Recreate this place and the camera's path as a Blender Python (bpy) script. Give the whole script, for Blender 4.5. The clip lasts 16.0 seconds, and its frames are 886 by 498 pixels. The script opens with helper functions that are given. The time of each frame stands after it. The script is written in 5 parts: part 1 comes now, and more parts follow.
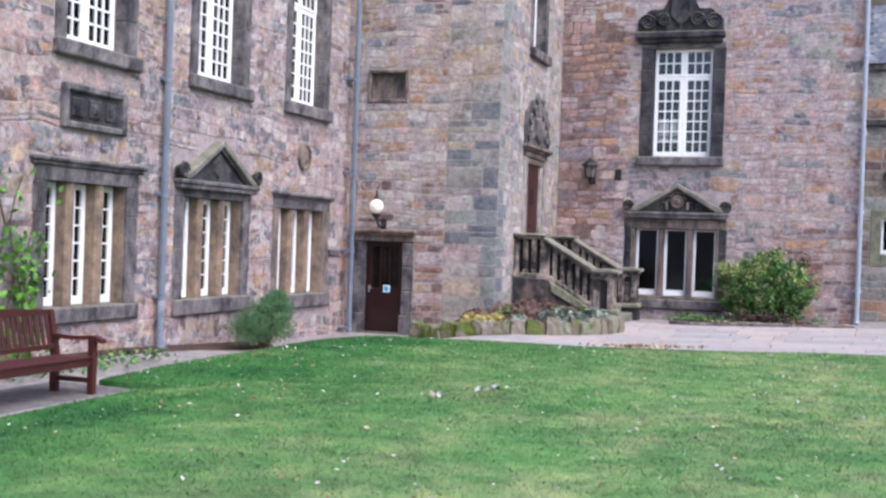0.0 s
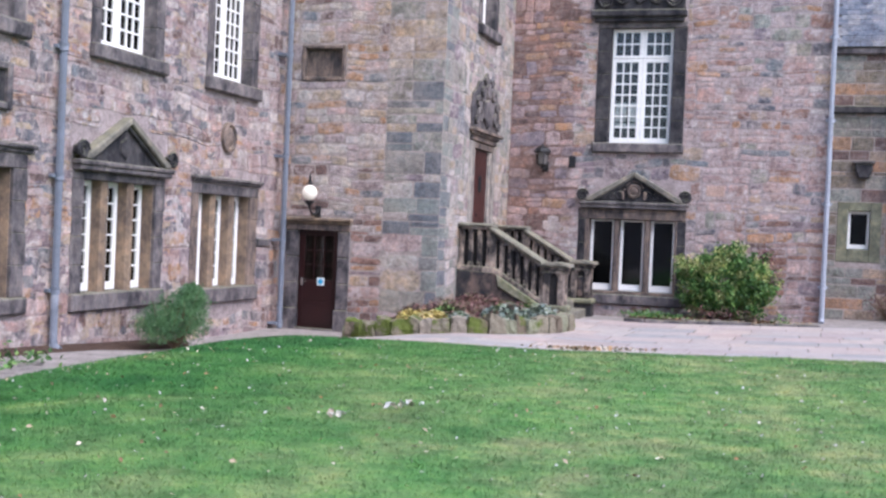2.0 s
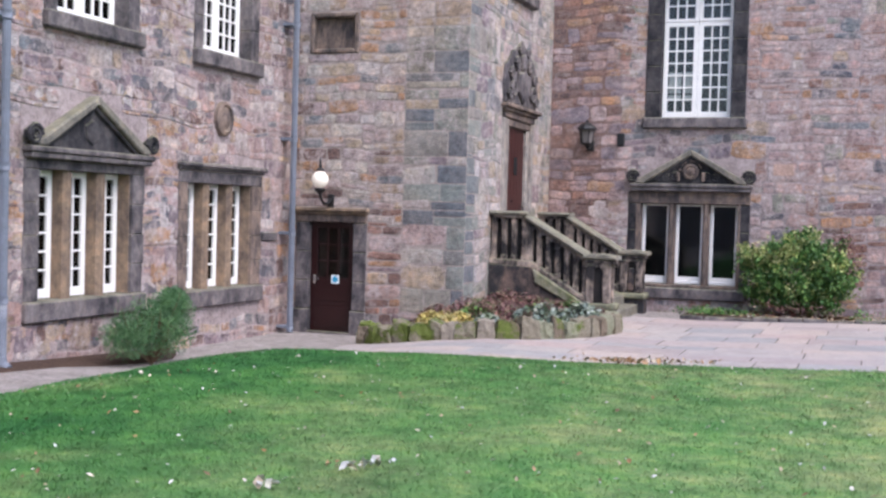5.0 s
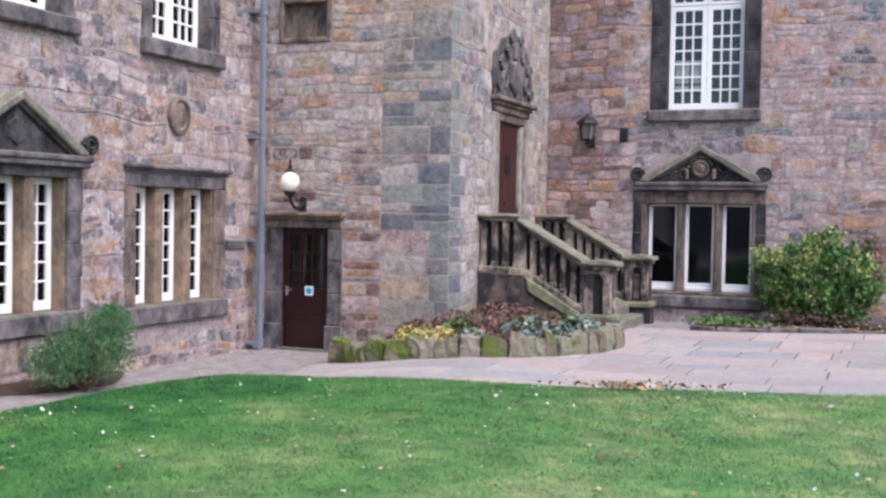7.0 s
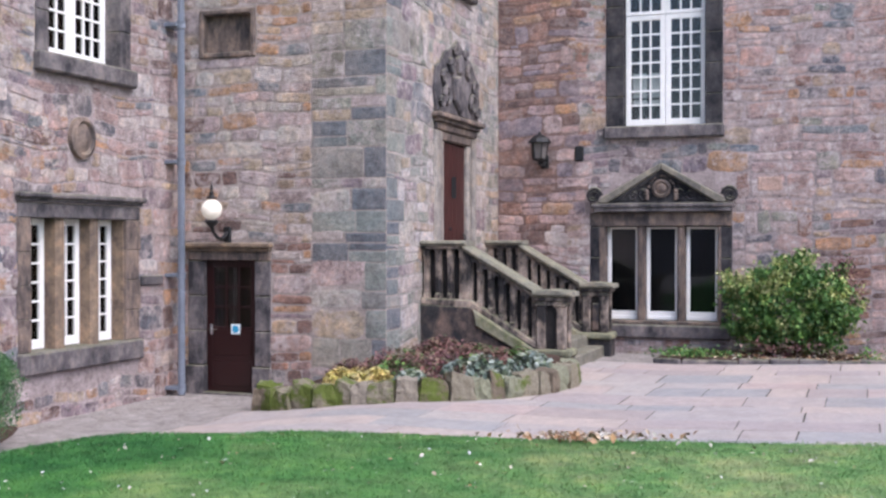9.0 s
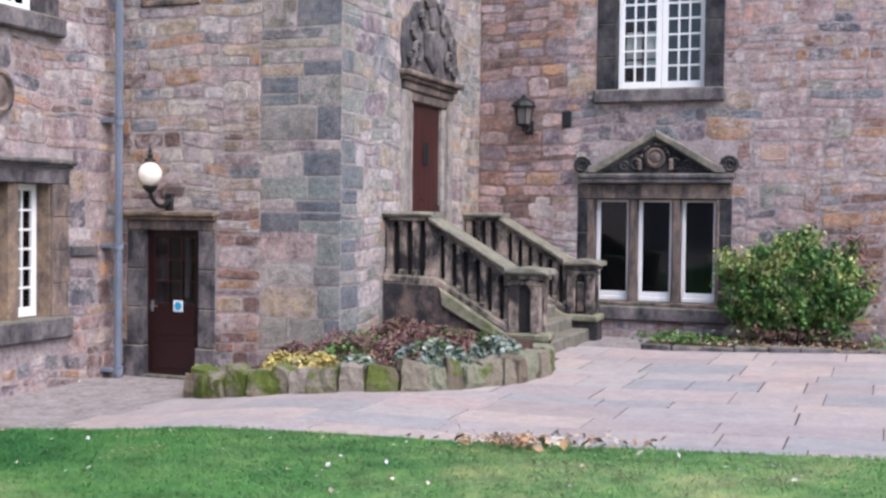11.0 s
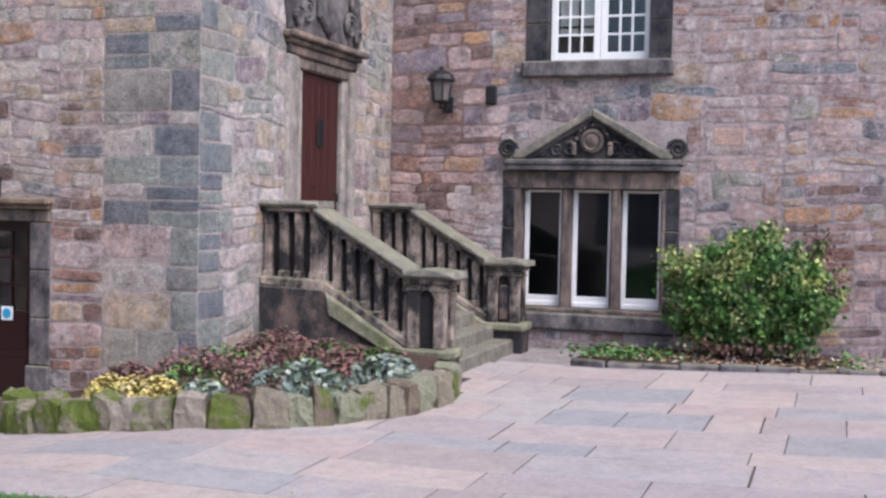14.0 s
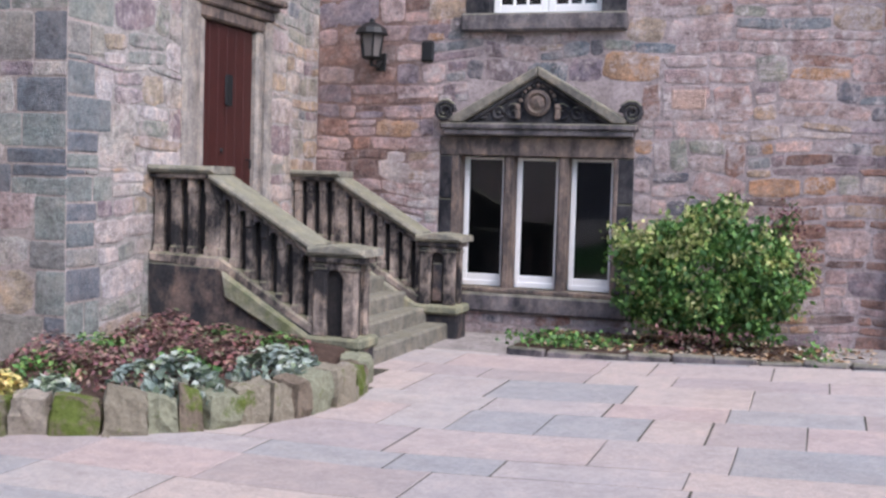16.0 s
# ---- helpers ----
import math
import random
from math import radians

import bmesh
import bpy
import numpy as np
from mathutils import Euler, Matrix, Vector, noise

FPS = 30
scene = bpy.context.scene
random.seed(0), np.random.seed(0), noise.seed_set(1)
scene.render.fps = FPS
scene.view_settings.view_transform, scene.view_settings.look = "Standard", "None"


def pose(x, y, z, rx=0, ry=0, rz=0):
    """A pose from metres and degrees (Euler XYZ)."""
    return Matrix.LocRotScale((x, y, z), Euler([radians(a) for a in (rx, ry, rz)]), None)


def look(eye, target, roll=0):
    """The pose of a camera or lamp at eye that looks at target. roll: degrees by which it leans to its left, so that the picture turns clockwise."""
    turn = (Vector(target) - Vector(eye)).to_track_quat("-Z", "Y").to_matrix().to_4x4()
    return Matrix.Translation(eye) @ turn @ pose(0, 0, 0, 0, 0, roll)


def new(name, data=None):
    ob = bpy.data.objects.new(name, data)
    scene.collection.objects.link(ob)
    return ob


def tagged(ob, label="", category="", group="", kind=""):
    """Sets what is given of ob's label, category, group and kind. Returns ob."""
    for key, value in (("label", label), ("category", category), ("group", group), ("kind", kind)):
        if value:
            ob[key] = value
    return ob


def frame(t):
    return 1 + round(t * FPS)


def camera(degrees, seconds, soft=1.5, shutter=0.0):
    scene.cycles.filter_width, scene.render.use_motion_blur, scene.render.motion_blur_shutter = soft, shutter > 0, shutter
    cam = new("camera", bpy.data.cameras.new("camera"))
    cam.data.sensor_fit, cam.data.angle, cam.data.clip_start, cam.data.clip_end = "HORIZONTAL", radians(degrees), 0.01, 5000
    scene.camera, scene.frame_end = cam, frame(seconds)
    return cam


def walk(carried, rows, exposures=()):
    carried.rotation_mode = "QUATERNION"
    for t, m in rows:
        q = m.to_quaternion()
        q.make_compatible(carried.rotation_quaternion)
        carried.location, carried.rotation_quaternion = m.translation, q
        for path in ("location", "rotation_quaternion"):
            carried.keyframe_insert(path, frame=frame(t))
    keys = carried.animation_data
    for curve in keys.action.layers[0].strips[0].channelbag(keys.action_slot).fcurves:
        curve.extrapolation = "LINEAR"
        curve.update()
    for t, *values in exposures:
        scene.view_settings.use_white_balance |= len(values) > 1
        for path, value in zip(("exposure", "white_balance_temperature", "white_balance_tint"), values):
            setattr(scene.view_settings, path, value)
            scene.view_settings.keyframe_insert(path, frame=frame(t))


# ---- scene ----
cam = camera(42.4, 16.0, soft=2.6)
PATH = [
    (0, (-1.79, 0.839, 2.041), (-2.451, 2.726, 2.025), 2.0),
    (0.5, (-1.915, 1.288, 2.046), (-2.575, 3.176, 2.039), 1.6),
    (1, (-1.937, 1.738, 2.084), (-2.569, 3.635, 2.047), 0.3),
    (1.5, (-1.739, 2.141, 2.063), (-2.389, 4.032, 2.046), 1.8),
    (2, (-1.86, 2.645, 2.081), (-2.463, 4.551, 2.048), 2.5),
    (2.5, (-1.871, 3.037, 2.07), (-2.417, 4.961, 2.049), 1.0),
    (3, (-1.831, 3.508, 2.077), (-2.464, 5.405, 2.072), 1.8),
    (3.5, (-1.909, 3.942, 2.1), (-2.602, 5.816, 2.007), 1.0),
    (4, (-1.95, 4.341, 2.143), (-2.662, 6.209, 2.089), 0.7),
    (4.5, (-2.017, 4.817, 2.174), (-2.697, 6.696, 2.096), -0.1),
    (4.7, (-2.052, 5.023, 2.195), (-2.737, 6.901, 2.124), 1.1),
    (6.8, (-2.215, 7.063, 2.218), (-2.986, 8.907, 2.168), 1.6),
    (7, (-2.231, 7.243, 2.226), (-2.966, 9.101, 2.165), 1.0),
    (7.5, (-2.278, 7.701, 2.24), (-2.99, 9.569, 2.197), -0.4),
    (8, (-2.318, 8.11, 2.252), (-3.033, 9.977, 2.211), -0.4),
    (8.5, (-2.355, 8.481, 2.262), (-3.068, 10.349, 2.278), 1.1),
    (8.7, (-2.369, 8.626, 2.268), (-3.054, 10.505, 2.254), -0.0),
    (10.8, (-2.227, 10.466, 2.235), (-2.951, 12.33, 2.208), 0.9),
    (11, (-2.228, 10.626, 2.222), (-2.947, 12.491, 2.161), 0.7),
    (11.5, (-2.261, 11.082, 2.209), (-2.934, 12.963, 2.119), 1.9),
    (12, (-2.291, 11.518, 2.229), (-3.014, 13.382, 2.161), -0.8),
    (12.5, (-2.287, 12.012, 2.208), (-3.002, 13.877, 2.118), 0.4),
    (13, (-2.363, 12.472, 2.189), (-3.043, 14.35, 2.09), 1.2),
    (13.5, (-2.434, 12.897, 2.254), (-3.099, 14.781, 2.166), -0.3),
    (14, (-2.397, 13.335, 2.219), (-3.053, 15.223, 2.145), 1.2),
    (14.5, (-2.415, 13.798, 2.228), (-3.034, 15.698, 2.141), 1.5),
    (15, (-2.418, 14.21, 2.233), (-2.997, 16.122, 2.134), 0.6),
    (15.5, (-2.33, 14.628, 2.231), (-3.015, 16.505, 2.138), 0.9),
    (16, (-2.267, 15.023, 2.2), (-2.894, 16.919, 2.077), 1.7),
]
walk(cam, [(t, look(eye, target, roll)) for t, eye, target, roll in PATH], [(0, 1.2, 5930, 17), (2.5, 1.17, 5930, 17), (4.5, 1.08, 6100, 17), (11, 1.09, 6080, 17), (13, 1.05, 6080, 17), (14.5, 1.06, 6080, 17), (16, 1.12, 6080, 17)])

# ---- world and light ----
world = bpy.data.worlds.new("world")
scene.world = world
world.use_nodes = True
wn = world.node_tree.nodes
sky = wn.new("ShaderNodeTexSky")
sky.sky_type, sky.sun_disc = "NISHITA", False
sky.sun_elevation, sky.sun_rotation = radians(50), radians(115)
sky.air_density, sky.dust_density, sky.ozone_density = 1.0, 2.0, 1.0
wn["Background"].inputs["Strength"].default_value = 0.15
world.node_tree.links.new(sky.outputs["Color"], wn["Background"].inputs["Color"])
sun = new("sun", bpy.data.lights.new("sun", "SUN"))
sun.data.energy, sun.data.angle, sun.data.color = 1.5, radians(50), (1.0, 0.98, 0.95)
sun.matrix_world = look((12, -9, 20), (0, 0, 0))

# ---- materials ----


def nodes_of(name, rough=0.85, spec=0.3):
    m = bpy.data.materials.new(name)
    m.use_nodes = True
    nt = m.node_tree
    b = nt.nodes["Principled BSDF"]
    b.inputs["Roughness"].default_value = rough
    b.inputs["Specular IOR Level"].default_value = spec
    return m, nt, b


def link(nt, a, b):
    nt.links.new(a, b)


def noise_node(nt, scale, detail=4, rough=0.6, stretch=(1, 1, 1), coords="Object"):
    tc = nt.nodes.new("ShaderNodeTexCoord")
    mp = nt.nodes.new("ShaderNodeMapping")
    mp.inputs["Scale"].default_value = stretch
    n = nt.nodes.new("ShaderNodeTexNoise")
    n.inputs["Scale"].default_value = scale
    n.inputs["Detail"].default_value = detail
    n.inputs["Roughness"].default_value = rough
    if coords == "World":
        geo = nt.nodes.new("ShaderNodeNewGeometry")
        link(nt, geo.outputs["Position"], mp.inputs["Vector"])
    else:
        link(nt, tc.outputs[coords], mp.inputs["Vector"])
    link(nt, mp.outputs["Vector"], n.inputs["Vector"])
    return n.outputs["Fac"]


def ramp(nt, fac, stops, constant=False):
    r = nt.nodes.new("ShaderNodeValToRGB")
    r.color_ramp.interpolation = "CONSTANT" if constant else "LINEAR"
    els = r.color_ramp.elements
    while len(els) < len(stops):
        els.new(0.5)
    for e, (p, c) in zip(els, stops):
        e.position, e.color = p, (*c, 1)
    link(nt, fac, r.inputs["Fac"])
    return r.outputs["Color"]


def grey(v):
    return (v, v, v)


def mix(nt, kind, fac, a, b):
    m = nt.nodes.new("ShaderNodeMix")
    m.data_type, m.blend_type = "RGBA", kind
    for sock, v in ((m.inputs["Factor"], fac), (m.inputs["A"], a), (m.inputs["B"], b)):
        if isinstance(v, (int, float)):
            sock.default_value = v
        elif isinstance(v, tuple):
            sock.default_value = (*v, 1)
        else:
            link(nt, v, sock)
    return m.outputs["Result"]


def bump(nt, b, height, strength=0.4, dist=0.02):
    n = nt.nodes.new("ShaderNodeBump")
    n.inputs["Strength"].default_value, n.inputs["Distance"].default_value = strength, dist
    link(nt, height, n.inputs["Height"])
    link(nt, n.outputs["Normal"], b.inputs["Normal"])


def random_value(nt):
    """A value of its own for every piece, whether an object or an island of a joined mesh."""
    oi, geo, add = nt.nodes.new("ShaderNodeObjectInfo"), nt.nodes.new("ShaderNodeNewGeometry"), nt.nodes.new("ShaderNodeMath")
    add.operation = "ADD"
    link(nt, oi.outputs["Random"], add.inputs[0])
    link(nt, geo.outputs["Random Per Island"], add.inputs[1])
    fr = nt.nodes.new("ShaderNodeMath")
    fr.operation = "FRACT"
    link(nt, add.outputs[0], fr.inputs[0])
    return fr.outputs[0]


def even(colours):
    return [((i + 0.0) / len(colours), c) for i, c in enumerate(colours)]


def stone_material(name, colours, grain=0.55, stain=0.5, smear=0.7, patches=0.7):
    m, nt, b = nodes_of(name, 0.9, 0.2)
    base = ramp(nt, random_value(nt), even(colours), True)
    patch = ramp(nt, noise_node(nt, 3.6, 8, 0.75, coords="World"), [(0.36, (0.40, 0.35, 0.34)), (0.5, grey(1.0)), (0.64, (1.6, 1.38, 1.22))])
    mottle = ramp(nt, noise_node(nt, 15, 6, 0.75, coords="World"), [(0.37, grey(0.46)), (0.5, grey(1.0)), (0.65, (1.5, 1.42, 1.36))])
    base = mix(nt, "MULTIPLY", min(1.0, patches * 0.9), base, mottle)
    col = mix(nt, "MULTIPLY", patches, base, patch)
    tint = ramp(nt, noise_node(nt, 0.55, 4, 0.65, coords="World"), [(0.36, (0.84, 0.94, 1.04)), (0.5, grey(1.0)), (0.64, (1.12, 1.0, 0.88))])
    col = mix(nt, "MULTIPLY", patches, col, tint)
    fine = noise_node(nt, 45, 6, 0.7, coords="World")
    col = mix(nt, "MULTIPLY", grain, col, ramp(nt, fine, [(0.3, grey(0.35)), (0.7, grey(1.5))]))
    soot = ramp(nt, noise_node(nt, 1.1, 6, 0.7, coords="World"), [(0.46, grey(0)), (0.72, grey(1))])
    col = mix(nt, "MIX", mix(nt, "MULTIPLY", 1.0, soot, grey(stain)), col, (0.12, 0.10, 0.10))
    if smear:
        limed = ramp(nt, noise_node(nt, 4.2, 9, 0.8, coords="World"), [(0.475, grey(0)), (0.60, grey(smear))])
        lime = ramp(nt, noise_node(nt, 9, 5, 0.7, coords="World"), [(0.35, (0.30, 0.24, 0.225)), (0.62, (0.56, 0.48, 0.455))])
        col = mix(nt, "MIX", limed, col, lime)
    link(nt, col, b.inputs["Base Color"])
    bump(nt, b, mix(nt, "MIX", 0.5, noise_node(nt, 14, 6, 0.7, coords="World"), fine), 0.9, 0.04)
    return m


PINK, MAUVE, TAN, ORANGE = (0.37, 0.262, 0.245), (0.235, 0.185, 0.20), (0.36, 0.275, 0.205), (0.385, 0.235, 0.145)
SLATE, PALE, BROWN, BUFF = (0.145, 0.142, 0.158), (0.50, 0.44, 0.41), (0.17, 0.112, 0.098), (0.41, 0.325, 0.235)
GREEN, RUST, DARK, ROSE = (0.26, 0.265, 0.235), (0.285, 0.17, 0.135), (0.13, 0.12, 0.125), (0.43, 0.325, 0.305)
WASH = (0.385, 0.31, 0.295)
OLIVE, STEEL, CREAM = (0.265, 0.265, 0.225), (0.195, 0.205, 0.215), (0.43, 0.385, 0.335)
rubble_pink = stone_material("pink_rubble", [PINK, ROSE, MAUVE, WASH, PALE, SLATE, BUFF, ORANGE, MAUVE, ROSE, BROWN, PALE, STEEL, TAN, PINK, SLATE], smear=0.85)
rubble_tan = stone_material("tan_rubble", [TAN, ROSE, BROWN, BUFF, CREAM, ORANGE, ROSE, PALE, BUFF, WASH, STEEL, CREAM, WASH], smear=0.8)
rubble_red = stone_material("red_rubble", [RUST, BROWN, PINK, RUST, MAUVE, ROSE, RUST, BROWN, MAUVE, ORANGE, PINK], smear=0.35)
rubble_mauve = stone_material("mauve_rubble", [MAUVE, PINK, WASH, ROSE, PALE, SLATE, PINK, WASH, TAN, STEEL, ROSE, RUST, PINK, ORANGE, OLIVE, ROSE], smear=0.95)
rubble_sooty = stone_material("sooty_rubble", [DARK, SLATE, MAUVE, DARK, GREEN, BROWN, STEEL], smear=0.5)
rubble_limed = stone_material("limewashed_rubble", [PALE, ROSE, WASH, CREAM, PINK, ROSE, PALE, TAN], smear=0.95)
rubble_moss = stone_material("mossy_brown_rubble", [OLIVE, BROWN, TAN, GREEN, (0.20, 0.17, 0.13), (0.24, 0.20, 0.15), ORANGE, GREEN], smear=0.3)
new_pink_stone = stone_material("fresh_pink_stone", [(0.52, 0.36, 0.29)], smear=0.0, patches=0.3)
rubble_pale = stone_material("pale_rubble", [WASH, CREAM, BUFF, STEEL, PALE, OLIVE, GREEN, CREAM, MAUVE, TAN], smear=0.8)
rubble_grey = stone_material("grey_ashlar", [(0.195, 0.208, 0.205), (0.265, 0.275, 0.245), (0.168, 0.176, 0.188), (0.285, 0.265, 0.240), (0.235, 0.252, 0.232), (0.330, 0.300, 0.250), (0.165, 0.172, 0.185), (0.25, 0.262, 0.235)], 0.5, 0.25, 0.15, 0.5)


def mortar_material(name, colour, other=None):
    """Lime mortar; other is a second mix, used for the pointing of the corner west of x = -7."""
    m, nt, b = nodes_of(name, 0.95, 0.1)
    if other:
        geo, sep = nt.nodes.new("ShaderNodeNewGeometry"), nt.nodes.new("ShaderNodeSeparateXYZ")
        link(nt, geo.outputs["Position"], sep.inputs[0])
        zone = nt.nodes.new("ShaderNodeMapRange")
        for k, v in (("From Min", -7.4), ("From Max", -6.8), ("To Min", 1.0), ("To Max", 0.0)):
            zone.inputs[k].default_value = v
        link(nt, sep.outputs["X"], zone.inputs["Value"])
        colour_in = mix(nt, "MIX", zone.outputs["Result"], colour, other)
    else:
        colour_in = mix(nt, "MIX", 0.0, colour, colour)
    worn = ramp(nt, noise_node(nt, 3.5, 6, 0.7, coords="World"), [(0.35, grey(1.0)), (0.65, grey(0.60))])
    c = mix(nt, "MULTIPLY", 1.0, colour_in, worn)
    pits = ramp(nt, noise_node(nt, 17, 6, 0.75, coords="World"), [(0.34, grey(0.5)), (0.5, grey(1.0)), (0.68, grey(1.3))])
    c = mix(nt, "MULTIPLY", 0.7, c, pits)
    fine = noise_node(nt, 60, 5, 0.7, coords="World")
    c = mix(nt, "MULTIPLY", 0.5, c, ramp(nt, fine, [(0.3, grey(0.45)), (0.7, grey(1.35))]))
    link(nt, c, b.inputs["Base Color"])
    bump(nt, b, fine, 0.6, 0.015)
    return m


mortar_pink = mortar_material("pink_mortar", (0.45, 0.37, 0.355))
mortar_tan = mortar_material("tan_mortar", (0.46, 0.385, 0.35))
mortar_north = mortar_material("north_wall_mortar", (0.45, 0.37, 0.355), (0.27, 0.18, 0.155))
mortar_grey = mortar_material("grey_mortar", (0.44, 0.40, 0.37))


def dressed_material(name, light, dark, moss=0.6, amount=(0.42, 0.62), size=2.2, stretch=(1.3, 1.3, 0.8)):
    """Weathered sandstone dressings: soot streaks that run down, and moss on ledges."""
    m, nt, b = nodes_of(name, 0.9, 0.2)
    streak = noise_node(nt, size, 9, 0.68, stretch, "World")
    col = mix(nt, "MIX", ramp(nt, streak, [(amount[0], grey(0)), (amount[1], grey(1))]), light, dark)
    fine = noise_node(nt, 40, 6, 0.7, coords="World")
    col = mix(nt, "MULTIPLY", 0.5, col, ramp(nt, fine, [(0.3, grey(0.5)), (0.7, grey(1.4))]))
    blotch = ramp(nt, noise_node(nt, 7, 6, 0.7, coords="World"), [(0.34, (0.62, 0.62, 0.66)), (0.5, grey(1.0)), (0.66, (1.45, 1.32, 1.2))])
    col = mix(nt, "MULTIPLY", 0.8, col, blotch)
    geo, sep = nt.nodes.new("ShaderNodeNewGeometry"), nt.nodes.new("ShaderNodeSeparateXYZ")
    link(nt, geo.outputs["Normal"], sep.inputs[0])
    up = ramp(nt, sep.outputs["Z"], [(0.45, grey(0)), (0.85, grey(moss))])
    patch = ramp(nt, noise_node(nt, 7, 5, 0.7, coords="World"), [(0.3, grey(0.35)), (0.6, grey(1))])
    col = mix(nt, "MIX", mix(nt, "MULTIPLY", 1.0, up, patch), col, (0.20, 0.195, 0.12))
    link(nt, col, b.inputs["Base Color"])
    bump(nt, b, mix(nt, "MIX", 0.4, noise_node(nt, 12, 6, 0.7, coords="World"), fine), 0.55, 0.02)
    return m


dressed_dark = dressed_material("sooty_dressed_stone", (0.20, 0.175, 0.172), (0.044, 0.042, 0.047), 0.7, (0.38, 0.62))
dressed_black = dressed_material("blackened_carved_stone", (0.075, 0.07, 0.072), (0.018, 0.018, 0.022), 0.85, (0.4, 0.6))
dressed_tan = dressed_material("tan_dressed_stone", (0.285, 0.205, 0.14), (0.115, 0.09, 0.076), 0.3, (0.38, 0.66))
dressed_brown = dressed_material("brown_dressed_stone", (0.235, 0.178, 0.145), (0.055, 0.049, 0.05), 0.3, (0.40, 0.62), 2.6, (1.6, 1.6, 0.6))
dressed_pale = dressed_material("pale_dressed_stone", (0.33, 0.295, 0.26), (0.15, 0.13, 0.115), 0.4, (0.42, 0.68), 2.4, (1.8, 1.8, 0.5))
dressed_green = dressed_material("greenish_dressed_stone", (0.22, 0.22, 0.15), (0.12, 0.12, 0.085), 0.6)
baluster_stone = dressed_material("streaked_baluster_stone", (0.38, 0.305, 0.25), (0.030, 0.028, 0.029), 0.9, (0.36, 0.57), 2.3, (1.6, 1.6, 0.9))
raking_stone = dressed_material("lichened_raking_stone", (0.27, 0.245, 0.195), (0.10, 0.095, 0.085), 0.6, (0.36, 0.66))


def plain_material(name, colour, rough=0.6, spec=0.4, metal=0.0, vary=0.25, scale=8.0, relief=0.1):
    m, nt, b = nodes_of(name, rough, spec)
    b.inputs["Metallic"].default_value = metal
    n1, n2 = noise_node(nt, scale, 5, 0.65), noise_node(nt, scale * 9, 3, 0.6)
    c = mix(nt, "MULTIPLY", vary, colour, ramp(nt, n1, [(0.3, grey(0.45)), (0.7, grey(1.3))]))
    c = mix(nt, "MULTIPLY", vary, c, ramp(nt, n2, [(0.3, grey(0.6)), (0.7, grey(1.2))]))
    link(nt, c, b.inputs["Base Color"])
    bump(nt, b, mix(nt, "MIX", 0.5, n1, n2), relief, 0.01)
    return m


white_paint = plain_material("white_paint", (0.88, 0.855, 0.815), 0.45, 0.4, 0, 0.10)
maroon_paint = plain_material("maroon_door_paint", (0.021, 0.0045, 0.0045), 0.35, 0.45, 0, 0.35, 4)
red_door_paint = plain_material("red_brown_door_paint", (0.05, 0.012, 0.010), 0.45, 0.4, 0, 0.4, 4)
pipe_paint = plain_material("grey_blue_pipe_paint", (0.17, 0.19, 0.23), 0.45, 0.4, 0, 0.35, 3)
pipe_pale = plain_material("pale_grey_pipe_paint", (0.36, 0.38, 0.43), 0.45, 0.4, 0, 0.35, 3)
iron_black = plain_material("black_iron", (0.018, 0.018, 0.019), 0.5, 0.5, 0.3, 0.3)
chrome = plain_material("polished_metal", (0.7, 0.7, 0.68), 0.2, 0.5, 1.0, 0.1)
# the darkness of unlit rooms, put into the colour
unlit_inside = plain_material("unlit_room_black", (0.05, 0.047, 0.045), 0.9, 0.1)
bench_wood = plain_material("red_stained_wood", (0.062, 0.013, 0.010), 0.5, 0.4, 0, 0.45, 5, 0.2)
soil = plain_material("dark_soil", (0.075, 0.05, 0.038), 0.95, 0.1, 0, 0.7, 10, 0.8)
slate_roof = stone_material("roof_slate", [(0.16, 0.18, 0.22), (0.19, 0.21, 0.25), (0.13, 0.15, 0.19), (0.22, 0.235, 0.26)], 0.3, 0.2, 0)
sign_blue = plain_material("blue_sign", (0.03, 0.30, 0.50), 0.4, 0.4, 0, 0.05)
sign_white = plain_material("white_sign", (0.75, 0.80, 0.80), 0.4, 0.4, 0, 0.05)
bark = plain_material("twig_bark", (0.13, 0.085, 0.055), 0.9, 0.1, 0, 0.5, 20)


def glass_material(name, tint):
    m = bpy.data.materials.new(name)
    m.use_nodes = True
    nt = m.node_tree
    nt.nodes.remove(nt.nodes["Principled BSDF"])
    tr, gl, fr, mx = (nt.nodes.new("ShaderNode" + k) for k in ("BsdfTransparent", "BsdfGlossy", "Fresnel", "MixShader"))
    tr.inputs["Color"].default_value = (*tint, 1)
    gl.inputs["Roughness"].default_value = 0.04
    fr.inputs["IOR"].default_value = 1.5
    bm_ = nt.nodes.new("ShaderNodeBump")
    bm_.inputs["Strength"].default_value = 0.04
    link(nt, noise_node(nt, 3, 2, coords="World"), bm_.inputs["Height"])
    link(nt, bm_.outputs["Normal"], gl.inputs["Normal"])
    link(nt, fr.outputs["Fac"], mx.inputs["Fac"])
    link(nt, tr.outputs[0], mx.inputs[1])
    link(nt, gl.outputs[0], mx.inputs[2])
    link(nt, mx.outputs[0], nt.nodes["Material Output"].inputs["Surface"])
    return m


glass = glass_material("window_glass", (0.75, 0.78, 0.78))


